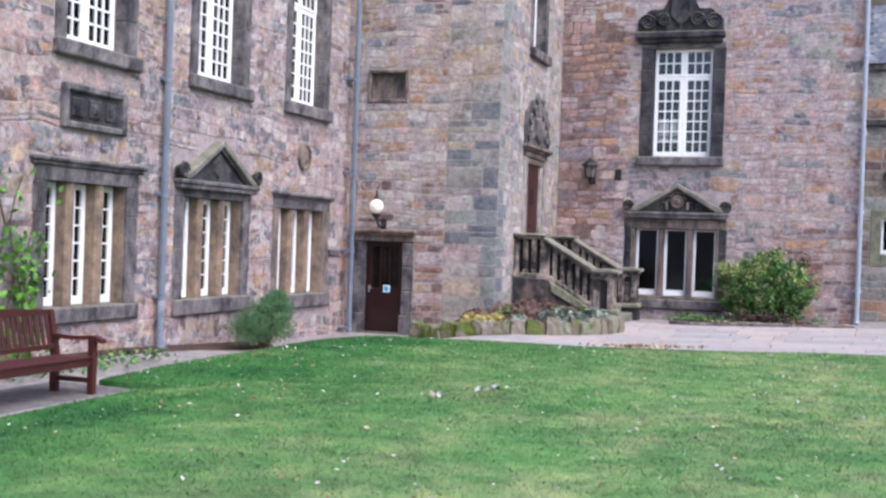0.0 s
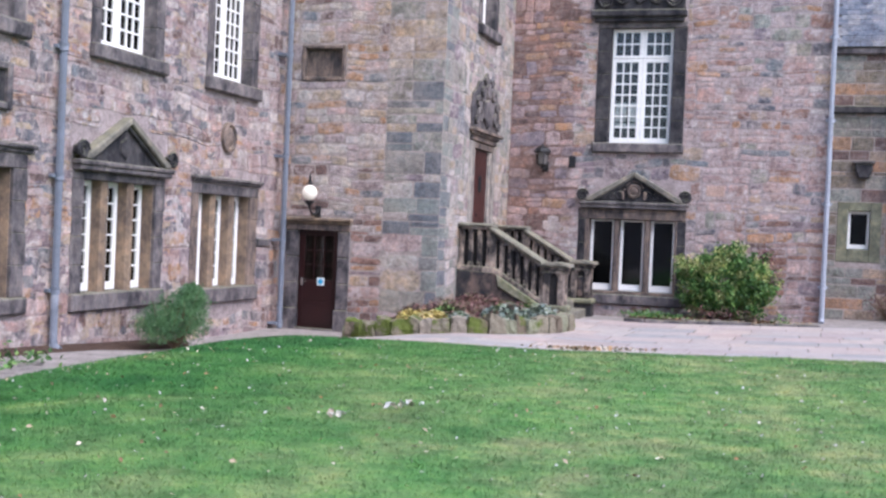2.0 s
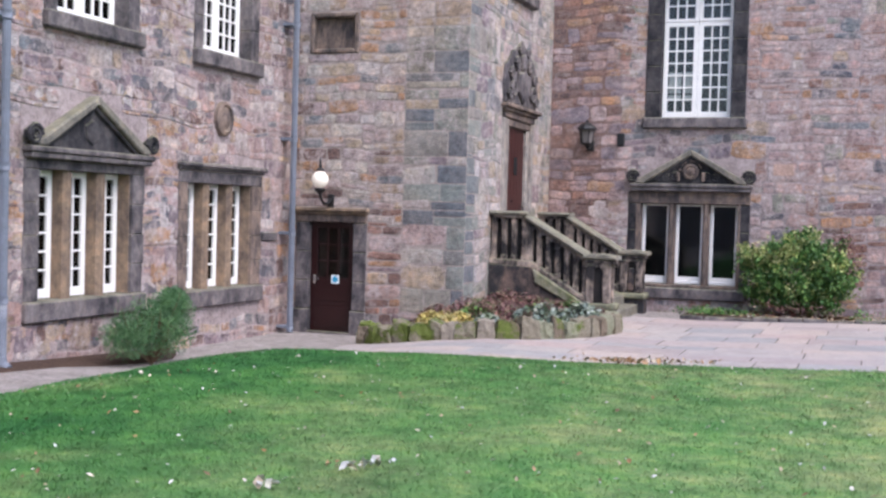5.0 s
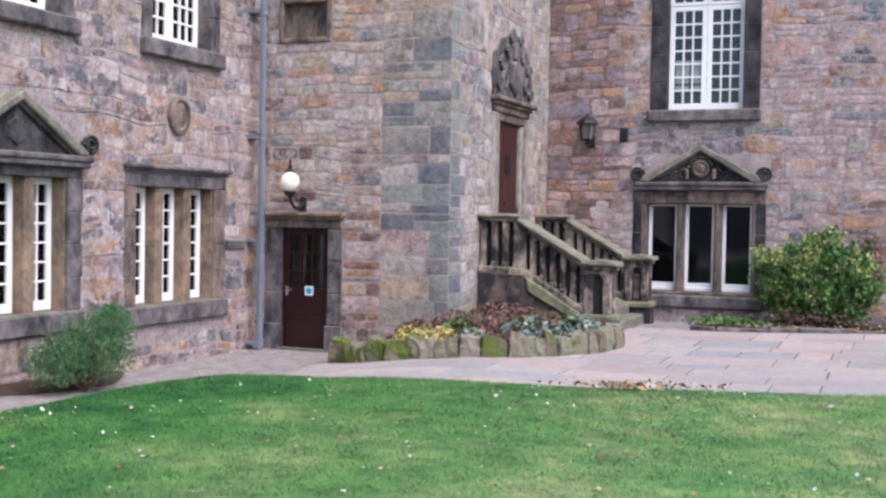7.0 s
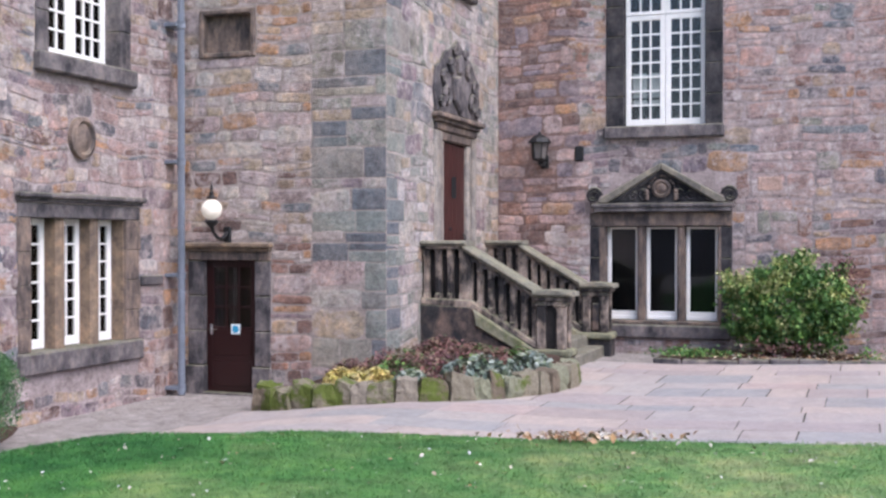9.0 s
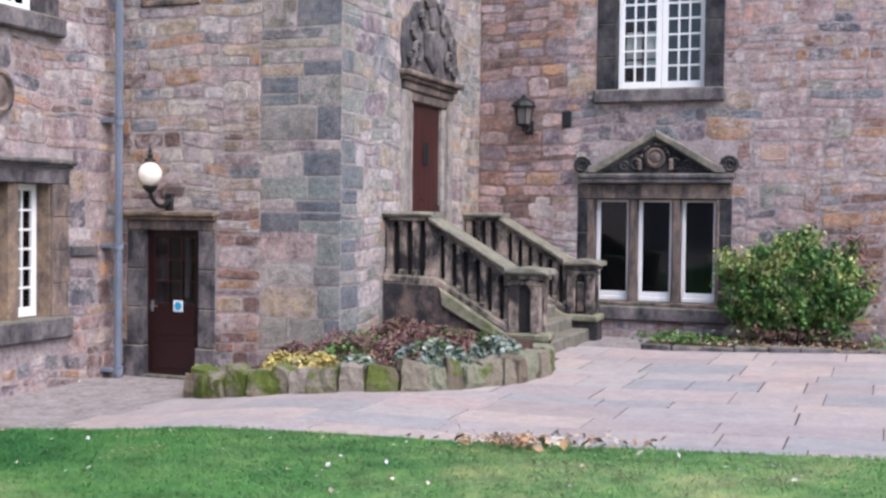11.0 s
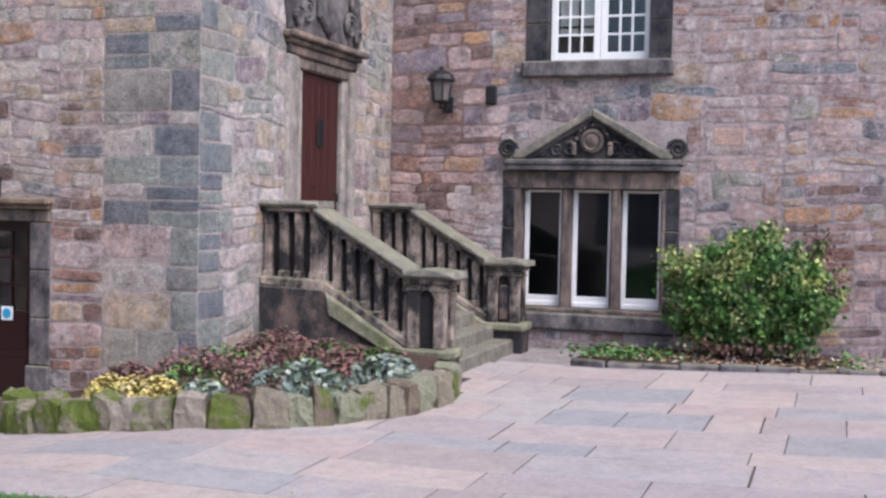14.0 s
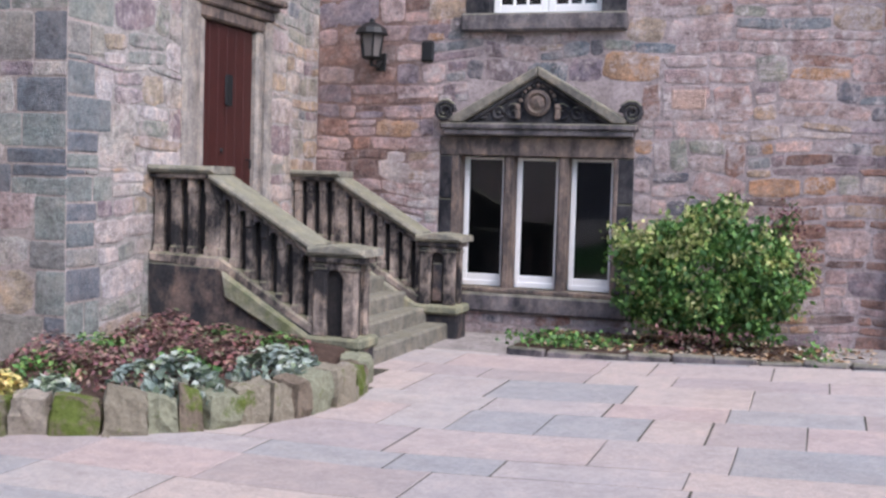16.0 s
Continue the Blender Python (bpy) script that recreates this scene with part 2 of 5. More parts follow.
def globe_material():
    m, nt, b = nodes_of("opal_glass", 0.25, 0.5)
    link(nt, mix(nt, "MIX", noise_node(nt, 6), (0.80, 0.74, 0.64), (0.72, 0.66, 0.56)), b.inputs["Base Color"])
    b.inputs["Emission Color"].default_value = (1.0, 0.88, 0.70, 1)
    b.inputs["Emission Strength"].default_value = 0.12
    return m


opal = globe_material()


def leaf_material(name, colours, rough=0.55):
    m, nt, b = nodes_of(name, rough, 0.35)
    c = ramp(nt, random_value(nt), even(colours), True)
    c = mix(nt, "MULTIPLY", 0.5, c, ramp(nt, noise_node(nt, 30, 3, coords="World"), [(0.3, grey(0.6)), (0.7, grey(1.3))]))
    tuft = ramp(nt, noise_node(nt, 5.5, 4, 0.65, coords="World"), [(0.36, (0.55, 0.62, 0.6)), (0.5, grey(1.0)), (0.64, (1.45, 1.35, 1.1))])
    link(nt, mix(nt, "MULTIPLY", 0.85, c, tuft), b.inputs["Base Color"])
    return m


leaf_green = leaf_material("shrub_leaves", [(0.035, 0.10, 0.022), (0.06, 0.15, 0.033), (0.10, 0.21, 0.05), (0.16, 0.27, 0.07), (0.045, 0.11, 0.026), (0.085, 0.18, 0.042)])
leaf_variegated = leaf_material("variegated_leaves", [(0.30, 0.34, 0.11), (0.22, 0.29, 0.08), (0.42, 0.42, 0.19), (0.20, 0.27, 0.08), (0.34, 0.36, 0.14)])
leaf_rosemary = leaf_material("rosemary_leaves", [(0.055, 0.14, 0.05), (0.08, 0.18, 0.07), (0.12, 0.23, 0.10), (0.04, 0.10, 0.04)])
leaf_blue = leaf_material("blue_green_leaves", [(0.18, 0.225, 0.19), (0.25, 0.295, 0.26), (0.13, 0.175, 0.13), (0.32, 0.36, 0.32), (0.15, 0.195, 0.13)])
leaf_red = leaf_material("bronze_leaves", [(0.165, 0.068, 0.07), (0.22, 0.10, 0.095), (0.10, 0.052, 0.05), (0.28, 0.18, 0.14), (0.115, 0.135, 0.065), (0.19, 0.125, 0.10), (0.17, 0.075, 0.085)])
leaf_yellow = leaf_material("yellow_leaves", [(0.50, 0.41, 0.14), (0.56, 0.48, 0.20), (0.44, 0.33, 0.11), (0.42, 0.40, 0.11), (0.50, 0.40, 0.20)])
leaf_dead = leaf_material("dead_leaves", [(0.24, 0.13, 0.06), (0.32, 0.20, 0.11), (0.16, 0.09, 0.05), (0.42, 0.32, 0.22), (0.5, 0.45, 0.38)])
leaf_climber = leaf_material("climber_leaves", [(0.09, 0.22, 0.03), (0.12, 0.28, 0.04), (0.06, 0.15, 0.025)])
petal_white = leaf_material("pale_litter", [(0.50, 0.50, 0.47), (0.40, 0.38, 0.34), (0.58, 0.57, 0.56), (0.36, 0.30, 0.22), (0.30, 0.30, 0.2)])


def turf_colour(nt):
    """Lush and worn patches of the turf, more worn towards the east, in small tufts."""
    big = ramp(nt, noise_node(nt, 0.45, 5, 0.62, coords="World"), [(0.38, (0.028, 0.115, 0.030)), (0.54, (0.062, 0.180, 0.046)), (0.68, (0.19, 0.27, 0.098))])
    geo, sep = nt.nodes.new("ShaderNodeNewGeometry"), nt.nodes.new("ShaderNodeSeparateXYZ")
    link(nt, geo.outputs["Position"], sep.inputs[0])
    worn = nt.nodes.new("ShaderNodeMapRange")
    for k, v in (("From Min", -7.8), ("From Max", -3.5), ("To Min", 0.0), ("To Max", 0.58)):
        worn.inputs[k].default_value = v
    link(nt, sep.outputs["X"], worn.inputs["Value"])
    bare = ramp(nt, noise_node(nt, 1.1, 5, 0.7, coords="World"), [(0.36, (0.11, 0.25, 0.077)), (0.5, (0.215, 0.325, 0.125)), (0.64, (0.38, 0.39, 0.195))])
    big = mix(nt, "MIX", worn.outputs["Result"], big, bare)
    mid = ramp(nt, noise_node(nt, 3.2, 6, 0.72, coords="World"), [(0.33, grey(0.55)), (0.5, grey(0.98)), (0.66, (1.5, 1.28, 1.15))])
    return mix(nt, "MULTIPLY", 0.9, big, mid)


def lawn_material():
    m, nt, b = nodes_of("lawn", 0.9, 0.1)
    c = mix(nt, "MULTIPLY", 0.5, turf_colour(nt), ramp(nt, noise_node(nt, 30, 6, 0.75, coords="World"), [(0.3, grey(0.5)), (0.7, grey(1.4))]))
    link(nt, c, b.inputs["Base Color"])
    bump(nt, b, noise_node(nt, 60, 4, 0.7, coords="World"), 0.6, 0.03)
    return m


lawn_green = lawn_material()


def blade_material():
    """Grass blades: each a little different, over the same patches as the turf."""
    m, nt, b = nodes_of("grass_blades", 0.6, 0.3)
    own = ramp(nt, random_value(nt), even([grey(0.92), (0.95, 1.0, 0.9), (1.05, 1.02, 1.0), (1.08, 1.05, 1.02), grey(0.96)]), True)
    link(nt, mix(nt, "MULTIPLY", 1.0, turf_colour(nt), own), b.inputs["Base Color"])
    return m


blade = blade_material()
flag_stone = stone_material("flagstone", [(0.425, 0.375, 0.348), (0.365, 0.352, 0.340), (0.450, 0.365, 0.330), (0.345, 0.335, 0.325), (0.415, 0.370, 0.345), (0.465, 0.395, 0.350), (0.395, 0.340, 0.320), (0.425, 0.385, 0.355), (0.385, 0.330, 0.305), (0.445, 0.375, 0.340)], 0.28, 0.12, 0, 0.18)
concrete = mortar_material("pale_path_concrete", (0.37, 0.33, 0.305))
joint_dirt = mortar_material("joint_dirt", (0.10, 0.092, 0.07))
pad_concrete = mortar_material("grey_pad_concrete", (0.20, 0.18, 0.17))
# near-black that stands for shade in the baluster openings and newel recesses
shade_black = dressed_material("shade_black_recess", (0.032, 0.028, 0.027), (0.014, 0.013, 0.013), 0.2)


def moss_rock(name, moss_amount):
    m, nt, b = nodes_of(name, 0.95, 0.1)
    c = ramp(nt, random_value(nt), even([(0.24, 0.21, 0.155), (0.20, 0.175, 0.13), (0.29, 0.25, 0.20), (0.225, 0.225, 0.155), (0.17, 0.135, 0.10)]), True)
    c = mix(nt, "MULTIPLY", 0.6, c, ramp(nt, noise_node(nt, 30, 6, 0.7, coords="World"), [(0.3, grey(0.45)), (0.7, grey(1.35))]))
    k = ramp(nt, noise_node(nt, 4.0, 5, 0.7, coords="World"), [(0.62 - moss_amount, grey(0)), (0.72 - moss_amount, grey(1))])
    c = mix(nt, "MIX", k, c, mix(nt, "MIX", noise_node(nt, 25, 4, coords="World"), (0.045, 0.07, 0.015), (0.15, 0.175, 0.045)))
    link(nt, c, b.inputs["Base Color"])
    bump(nt, b, noise_node(nt, 18, 6, 0.7, coords="World"), 0.8, 0.03)
    return m


rock_plain, rock_moss = moss_rock("edging_rock", 0.05), moss_rock("mossy_edging_rock", 0.19)

# ---- mesh helpers ----


def put_mesh(ob_name, bm, material, matrix=None):
    me = bpy.data.meshes.new(ob_name)
    bm.normal_update()
    bm.to_mesh(me)
    bm.free()
    if material:
        me.materials.append(material)
    ob = new(ob_name, me)
    if matrix is not None:
        ob.matrix_world = matrix
    return ob


def part(name, bm, material, parent, label=""):
    ob = put_mesh(name, bm, material)
    ob.parent = parent
    return tagged(ob, label)


def thing(name, matrix, label, category, group="", kind=""):
    ob = new(name)
    ob.empty_display_size = 0.1
    ob.matrix_world = matrix
    return tagged(ob, label, category, group, kind)


def fix(bm):
    bmesh.ops.recalc_face_normals(bm, faces=bm.faces)
    return bm


def box(bm, x0, x1, y0, y1, z0, z1, bevel=0.0, wobble=0.0):
    made = bmesh.ops.create_cube(bm, size=1.0, matrix=Matrix.Translation(((x0 + x1) / 2, (y0 + y1) / 2, (z0 + z1) / 2)) @ Matrix.Diagonal((x1 - x0, y1 - y0, z1 - z0, 1)))
    if wobble:
        for v in made["verts"]:
            v.co += Vector((random.uniform(-1, 1), random.uniform(-1, 1), random.uniform(-1, 1))) * wobble
    if bevel:
        edges = {e for v in made["verts"] for e in v.link_edges}
        bmesh.ops.bevel(bm, geom=list(edges), offset=bevel, segments=1, affect="EDGES")
    return bm


def boxed(*a, **k):
    return box(bmesh.new(), *a, **k)


def prism(bm, outline, w0, w1, bevel=0.0):
    """A flat outline in (u, v), from depth w0 to w1."""
    a = [bm.verts.new((u, v, w0)) for u, v in outline]
    b = [bm.verts.new((u, v, w1)) for u, v in outline]
    n = len(outline)
    bm.faces.new(a[::-1])
    top = bm.faces.new(b)
    for i in range(n):
        bm.faces.new((a[i], a[(i + 1) % n], b[(i + 1) % n], b[i]))
    if bevel:
        bmesh.ops.bevel(bm, geom=list(top.edges), offset=bevel, segments=1, affect="EDGES")
    return fix(bm)


def tube(bm, points, r, n=8):
    points = [Vector(p) for p in points]
    rings = []
    for i, p in enumerate(points):
        d = (points[min(i + 1, len(points) - 1)] - points[max(i - 1, 0)]).normalized()
        side = d.orthogonal().normalized() if abs(d.z) > 0.9 or not rings else d.cross(Vector((0, 0, 1))).normalized()
        if abs(d.z) > 0.9:
            side = Vector((1, 0, 0))
        other = d.cross(side).normalized()
        side = other.cross(d).normalized()
        rr = r[i] if isinstance(r, (list, tuple)) else r
        rings.append([bm.verts.new(p + rr * (math.cos(6.2832 * k / n) * side + math.sin(6.2832 * k / n) * other)) for k in range(n)])
    for a, b in zip(rings, rings[1:]):
        for k in range(n):
            bm.faces.new((a[k], a[(k + 1) % n], b[(k + 1) % n], b[k]))
    bm.faces.new(rings[0][::-1])
    bm.faces.new(rings[-1])
    return fix(bm)


def lathe(bm, profile, centre=(0, 0, 0), n=20, up="z"):
    """Rings of (radius, height) turned round an upright axis (or round the wall's outward axis w)."""
    c, rings = Vector(centre), []
    for r, h in profile:
        ring = []
        for k in range(n):
            a = 6.2832 * k / n
            off = Vector((r * math.cos(a), r * math.sin(a), h))
            if up == "v":
                off = Vector((r * math.cos(a), h, -r * math.sin(a)))
            ring.append(bm.verts.new(c + off))
        rings.append(ring)
    for a, b in zip(rings, rings[1:]):
        for k in range(n):
            bm.faces.new((a[k], a[(k + 1) % n], b[(k + 1) % n], b[k]))
    bm.faces.new(rings[0][::-1])
    bm.faces.new(rings[-1])
    return fix(bm)


def smooth(ob):
    for p in ob.data.polygons:
        p.use_smooth = True
    return ob


def blob(bm, centre, size, seed, rough=0.18, sub=2):
    made = bmesh.ops.create_icosphere(bm, subdivisions=sub, radius=1.0)
    for v in made["verts"]:
        k = 1 + rough * noise.noise(v.co * 1.7 + Vector((seed * 3.1, seed, 0)))
        v.co = Vector(centre) + Vector((v.co.x * size[0], v.co.y * size[1], v.co.z * size[2])) * k
    return bm


def wall_frame(x, y, u):
    """Local axes of a wall: u along it, v up, w out of its face."""
    if u == "x":
        return Matrix(((1, 0, 0, x), (0, 0, -1, y), (0, 1, 0, 0), (0, 0, 0, 1)))
    return Matrix(((0, 0, 1, x), (1, 0, 0, y), (0, 1, 0, 0), (0, 0, 0, 1)))


def pierced(u0, u1, v0, v1, holes, w0, w1):
    """A wall slab with rectangular holes right through it."""
    us = sorted({u0, u1, *(min(max(h[i], u0), u1) for h in holes for i in (0, 1))})
    vs = sorted({v0, v1, *(min(max(h[i], v0), v1) for h in holes for i in (2, 3))})
    solid = {}
    for i in range(len(us) - 1):
        for j in range(len(vs) - 1):
            cu, cv = (us[i] + us[i + 1]) / 2, (vs[j] + vs[j + 1]) / 2
            solid[i, j] = not any(h[0] < cu < h[1] and h[2] < cv < h[3] for h in holes)
    bm, vert = bmesh.new(), {}

    def p(i, j, w):
        if (i, j, w) not in vert:
            vert[i, j, w] = bm.verts.new((us[i], vs[j], w))
        return vert[i, j, w]

    for (i, j), ok in solid.items():
        if not ok:
            continue
        bm.faces.new((p(i, j, w1), p(i + 1, j, w1), p(i + 1, j + 1, w1), p(i, j + 1, w1)))
        bm.faces.new((p(i, j, w0), p(i, j + 1, w0), p(i + 1, j + 1, w0), p(i + 1, j, w0)))
        for di, dj, a, b in ((-1, 0, (i, j), (i, j + 1)), (1, 0, (i + 1, j), (i + 1, j + 1)), (0, -1, (i, j), (i + 1, j)), (0, 1, (i, j + 1), (i + 1, j + 1))):
            if not solid.get((i + di, j + dj), False):
                bm.faces.new((p(*a, w0), p(*b, w0), p(*b, w1), p(*a, w1)))
    return fix(bm)


# ---- ground levels ----


def ease(t):
    t = min(max(t, 0.0), 1.0)
    return t * t * (3 - 2 * t)


def ground_z(x, y):
    """The court is nearly level, rises a little to the east and falls to the low door in the corner."""
    z = 0.30 + 0.04 * min(max(0.0, x + 5), 4.5)
    z -= 0.06 * ease((-8.75 - x) / 0.7) * ease((16 - y) / 3)
    return z - 0.30 * ease((-7.3 - x) / 3.3) * ease((y - 12) / 9) * ease((30 - y) / 3)


LAWN_EDGE = [(-9.3, -14), (-8.7, 8.6), (-8.8, 11.7), (-9.85, 11.95), (-10.05, 13.2), (-10.2, 15.1), (-10.28, 16.3), (-10.2, 17.3), (-9.95, 18.2), (-9.4, 18.8), (-8.6, 19.05), (-7.6, 19.15), (-6.5, 19.32), (-5.3, 19.48), (-2.7, 19.6), (9.0, 19.7)]


def lawn_left(y):
    ys = [q[1] for q in LAWN_EDGE]
    return float(np.interp(y, ys, [q[0] for q in LAWN_EDGE]))


def lawn_inside(x, y):
    """Metres from the lawn's edge."""
    best = 9.0
    for (ax, ay), (bx, by) in zip(LAWN_EDGE, LAWN_EDGE[1:]):
        t = ((x - ax) * (bx - ax) + (y - ay) * (by - ay)) / ((bx - ax) ** 2 + (by - ay) ** 2)
        t = min(max(t, 0), 1)
        best = min(best, math.hypot(x - ax - t * (bx - ax), y - ay - t * (by - ay)))
    return best


def lawn_z(x, y):
    d = lawn_inside(x, y)
    edge = ground_z(x, y) + 0.055
    return edge + max(0.46 - edge, 0.03) * ease(d / 1.3) + 0.02 * noise.noise(Vector((x * 0.6, y * 0.6, 0)))

# ---- large structure ----
LEFT, DOORW, SIDE, BACK, EAST = wall_frame(-11.92, 0, "y"), wall_frame(0, 23.5, "x"), wall_frame(-8.57, 0, "y"), wall_frame(0, 28.7, "x"), wall_frame(0, 30.2, "x")
TOP = 10.0


def sheet(name, xs, ys, height, material, label, category):
    bm = bmesh.new()
    rows = [[bm.verts.new((x, y, height(x, y))) for x in xs] for y in ys]
    for a, b in zip(rows, rows[1:]):
        for i in range(len(xs) - 1):
            bm.faces.new((a[i], a[i + 1], b[i + 1], b[i]))
    return tagged(smooth(put_mesh(name, fix(bm), material)), label, category, kind="structure")


span = lambda a, b, n: [a + (b - a) * i / n for i in range(n + 1)]
ground = sheet("ground", [-400, -80, -30, -16] + span(-13, 6, 38) + [9, 14, 30, 80, 400], [-400, -80, -30, -14] + span(-6, 31, 74) + [34, 60, 120, 400],
               lambda x, y: ground_z(x, y) - 0.012, concrete, "pale pinkish concrete and earth of the court", "ground")

lawn_bm = bmesh.new()
lawn_rows = []
for y in span(-14, 8, 22)[:-1] + span(8, 19.62, 70):
    xl = lawn_left(y)
    lawn_rows.append([lawn_bm.verts.new((x, y, lawn_z(x, y) if i else ground_z(x, y) - 0.03)) for i, x in enumerate([xl, xl + 0.02, xl + 0.1, xl + 0.25] + span(xl + 0.45, 9, 44))])
x_end = [v.co.x for v in lawn_rows[-1]]
lawn_rows.append([lawn_bm.verts.new((x, 19.69, ground_z(x, 19.69) - 0.03)) for x in x_end])
for a, b in zip(lawn_rows, lawn_rows[1:]):
    for i in range(len(a) - 1):
        lawn_bm.faces.new((a[i], a[i + 1], b[i + 1], b[i]))
lawn = tagged(smooth(put_mesh("lawn", fix(lawn_bm), lawn_green)), "short green lawn with worn yellowish patches", "lawn", kind="structure")

# openings (outer edge of the dressed surrounds): u0, u1, v0, v1
HOLES = {
    "left": [(13.30, 15.65, 0.70, 2.86), (16.68, 19.12, 0.66, 2.72), (20.02, 22.48, 0.60, 2.72), (13.62, 15.50, 4.38, 7.4), (16.98, 18.95, 4.38, 7.4), (20.34, 22.28, 4.36, 7.4)],
    "door": [(-11.76, -10.38, -0.3, 2.10), (-11.56, -10.62, 4.93, 5.64)],
    "side": [(25.38, 27.36, 1.30, 4.10), (25.62, 27.14, 6.22, 9.0)],
    "back": [(-6.86, -4.42, 0.56, 2.74), (-6.58, -4.58, 4.02, 6.98)],
    "east": [(-1.19, -0.24, 1.76, 3.12)],
}
WALLS = {}
for key, frame_m, ends, material, title, label in (
    ("left", LEFT, (-2.0, 23.5), mortar_pink, "wall_west", "pink and mauve rubble stone wall of the wing"),
    ("door", DOORW, (-11.92, -8.57), mortar_tan, "wall_corner", "tan and brown coursed rubble wall around the low door"),
    ("side", SIDE, (23.95, 28.7), mortar_grey, "wall_stair", "pale rubble wall behind the stair landing"),
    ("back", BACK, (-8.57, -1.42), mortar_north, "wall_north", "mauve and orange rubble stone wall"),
    ("east", EAST, (-1.42, 9.0), mortar_tan, "wall_north_east", "low rubble wall under a slate roof"),
):
    v1 = 6.6 if key == "east" else TOP
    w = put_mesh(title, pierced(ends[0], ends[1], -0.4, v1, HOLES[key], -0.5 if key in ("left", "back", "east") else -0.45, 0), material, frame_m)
    WALLS[key] = (tagged(w, label, "wall", kind="structure"), ends, v1)

# plain walls close the court; near-black linings close the buildings, standing for unlit rooms
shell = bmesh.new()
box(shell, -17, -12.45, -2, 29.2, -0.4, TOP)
lining = put_mesh("wall_inner_west", fix(shell), unlit_inside)
tagged(lining, "near-black block that stands for unlit rooms behind the west windows", "wall", kind="structure")
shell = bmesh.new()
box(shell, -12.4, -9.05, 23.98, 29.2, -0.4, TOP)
tagged(put_mesh("wall_inner_corner", fix(shell), unlit_inside), "near-black block that stands for the unlit passage behind the corner doors", "wall", kind="structure")
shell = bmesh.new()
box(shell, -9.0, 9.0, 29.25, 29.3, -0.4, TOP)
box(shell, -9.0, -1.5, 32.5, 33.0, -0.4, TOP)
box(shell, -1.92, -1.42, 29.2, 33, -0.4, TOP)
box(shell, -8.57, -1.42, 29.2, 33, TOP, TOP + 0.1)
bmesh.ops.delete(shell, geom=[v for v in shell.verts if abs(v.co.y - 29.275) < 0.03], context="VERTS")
tagged(put_mesh("wall_inner_north", fix(shell), unlit_inside), "near-black lining that stands for unlit rooms behind the north windows", "wall", kind="structure")
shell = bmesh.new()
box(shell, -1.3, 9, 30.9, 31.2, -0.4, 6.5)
tagged(put_mesh("wall_inner_east", fix(shell), unlit_inside), "near-black backing that stands for the unlit room behind the small window", "wall", kind="structure")
# unseen ranges, added for the window reflections and to block low sky
far = bmesh.new()
box(far, -17, 22, -22, -21, -0.4, 8)
box(far, 20, 21, -21, 33, -0.4, 6)
tagged(put_mesh("wall_south_and_east", fix(far), mortar_pink), "unseen plain ranges added to close the court and block low sky", "wall", kind="structure")


def casement(parent, u0, u1, v0, v1, w, cols, rows, stile=0.085, bar=0.026, foot=0.12, top=None):
    """One white painted casement with its glazing bars and panes."""
    top = top or stile
    bm = bmesh.new()
    box(bm, u0, u0 + stile, v0, v1, w - 0.05, w, 0.006)
    box(bm, u1 - stile, u1, v0, v1, w - 0.05, w, 0.006)
    box(bm, u0 + stile, u1 - stile, v0, v0 + foot, w - 0.05, w + 0.002, 0.006)
    box(bm, u0 + stile, u1 - stile, v1 - top, v1, w - 0.05, w - 0.002, 0.006)
    a, b, c, d = u0 + stile, u1 - stile, v0 + foot, v1 - top
    frame_part = part("window_frame", bm, white_paint, parent, "white painted casement frame")
    for i in range(1, cols):
        x = a + (b - a) * i / cols
        part("glazing_bar", boxed(x - bar / 2, x + bar / 2, c, d, w - 0.04, w - 0.008), white_paint, frame_part)
    for j in range(1, rows):
        y = c + (d - c) * j / rows
        part("glazing_bar", boxed(a, b, y - bar / 2, y + bar / 2, w - 0.041, w - 0.009), white_paint, frame_part)
    pane = part("pane", boxed(a - 0.01, b + 0.01, c - 0.01, d + 0.01, w - 0.032, w - 0.027), glass, frame_part, "dark reflecting glass")
    pane.visible_shadow = False
    return frame_part


def volute(bm, cu, cv, w, r, turn):
    pts = []
    for i in range(22):
        a = i * 0.62
        q = r * (1 - i / 26)
        pts.append((cu + turn * q * math.cos(a), cv + q * math.sin(a), w))
    tube(bm, pts, [0.035 - 0.0008 * i for i in range(22)], 6)
    box(bm, cu - r * 0.55, cu + r * 0.55, cv - r * 0.55, cv + r * 0.55, w - 0.14, w - 0.01, 0.03)


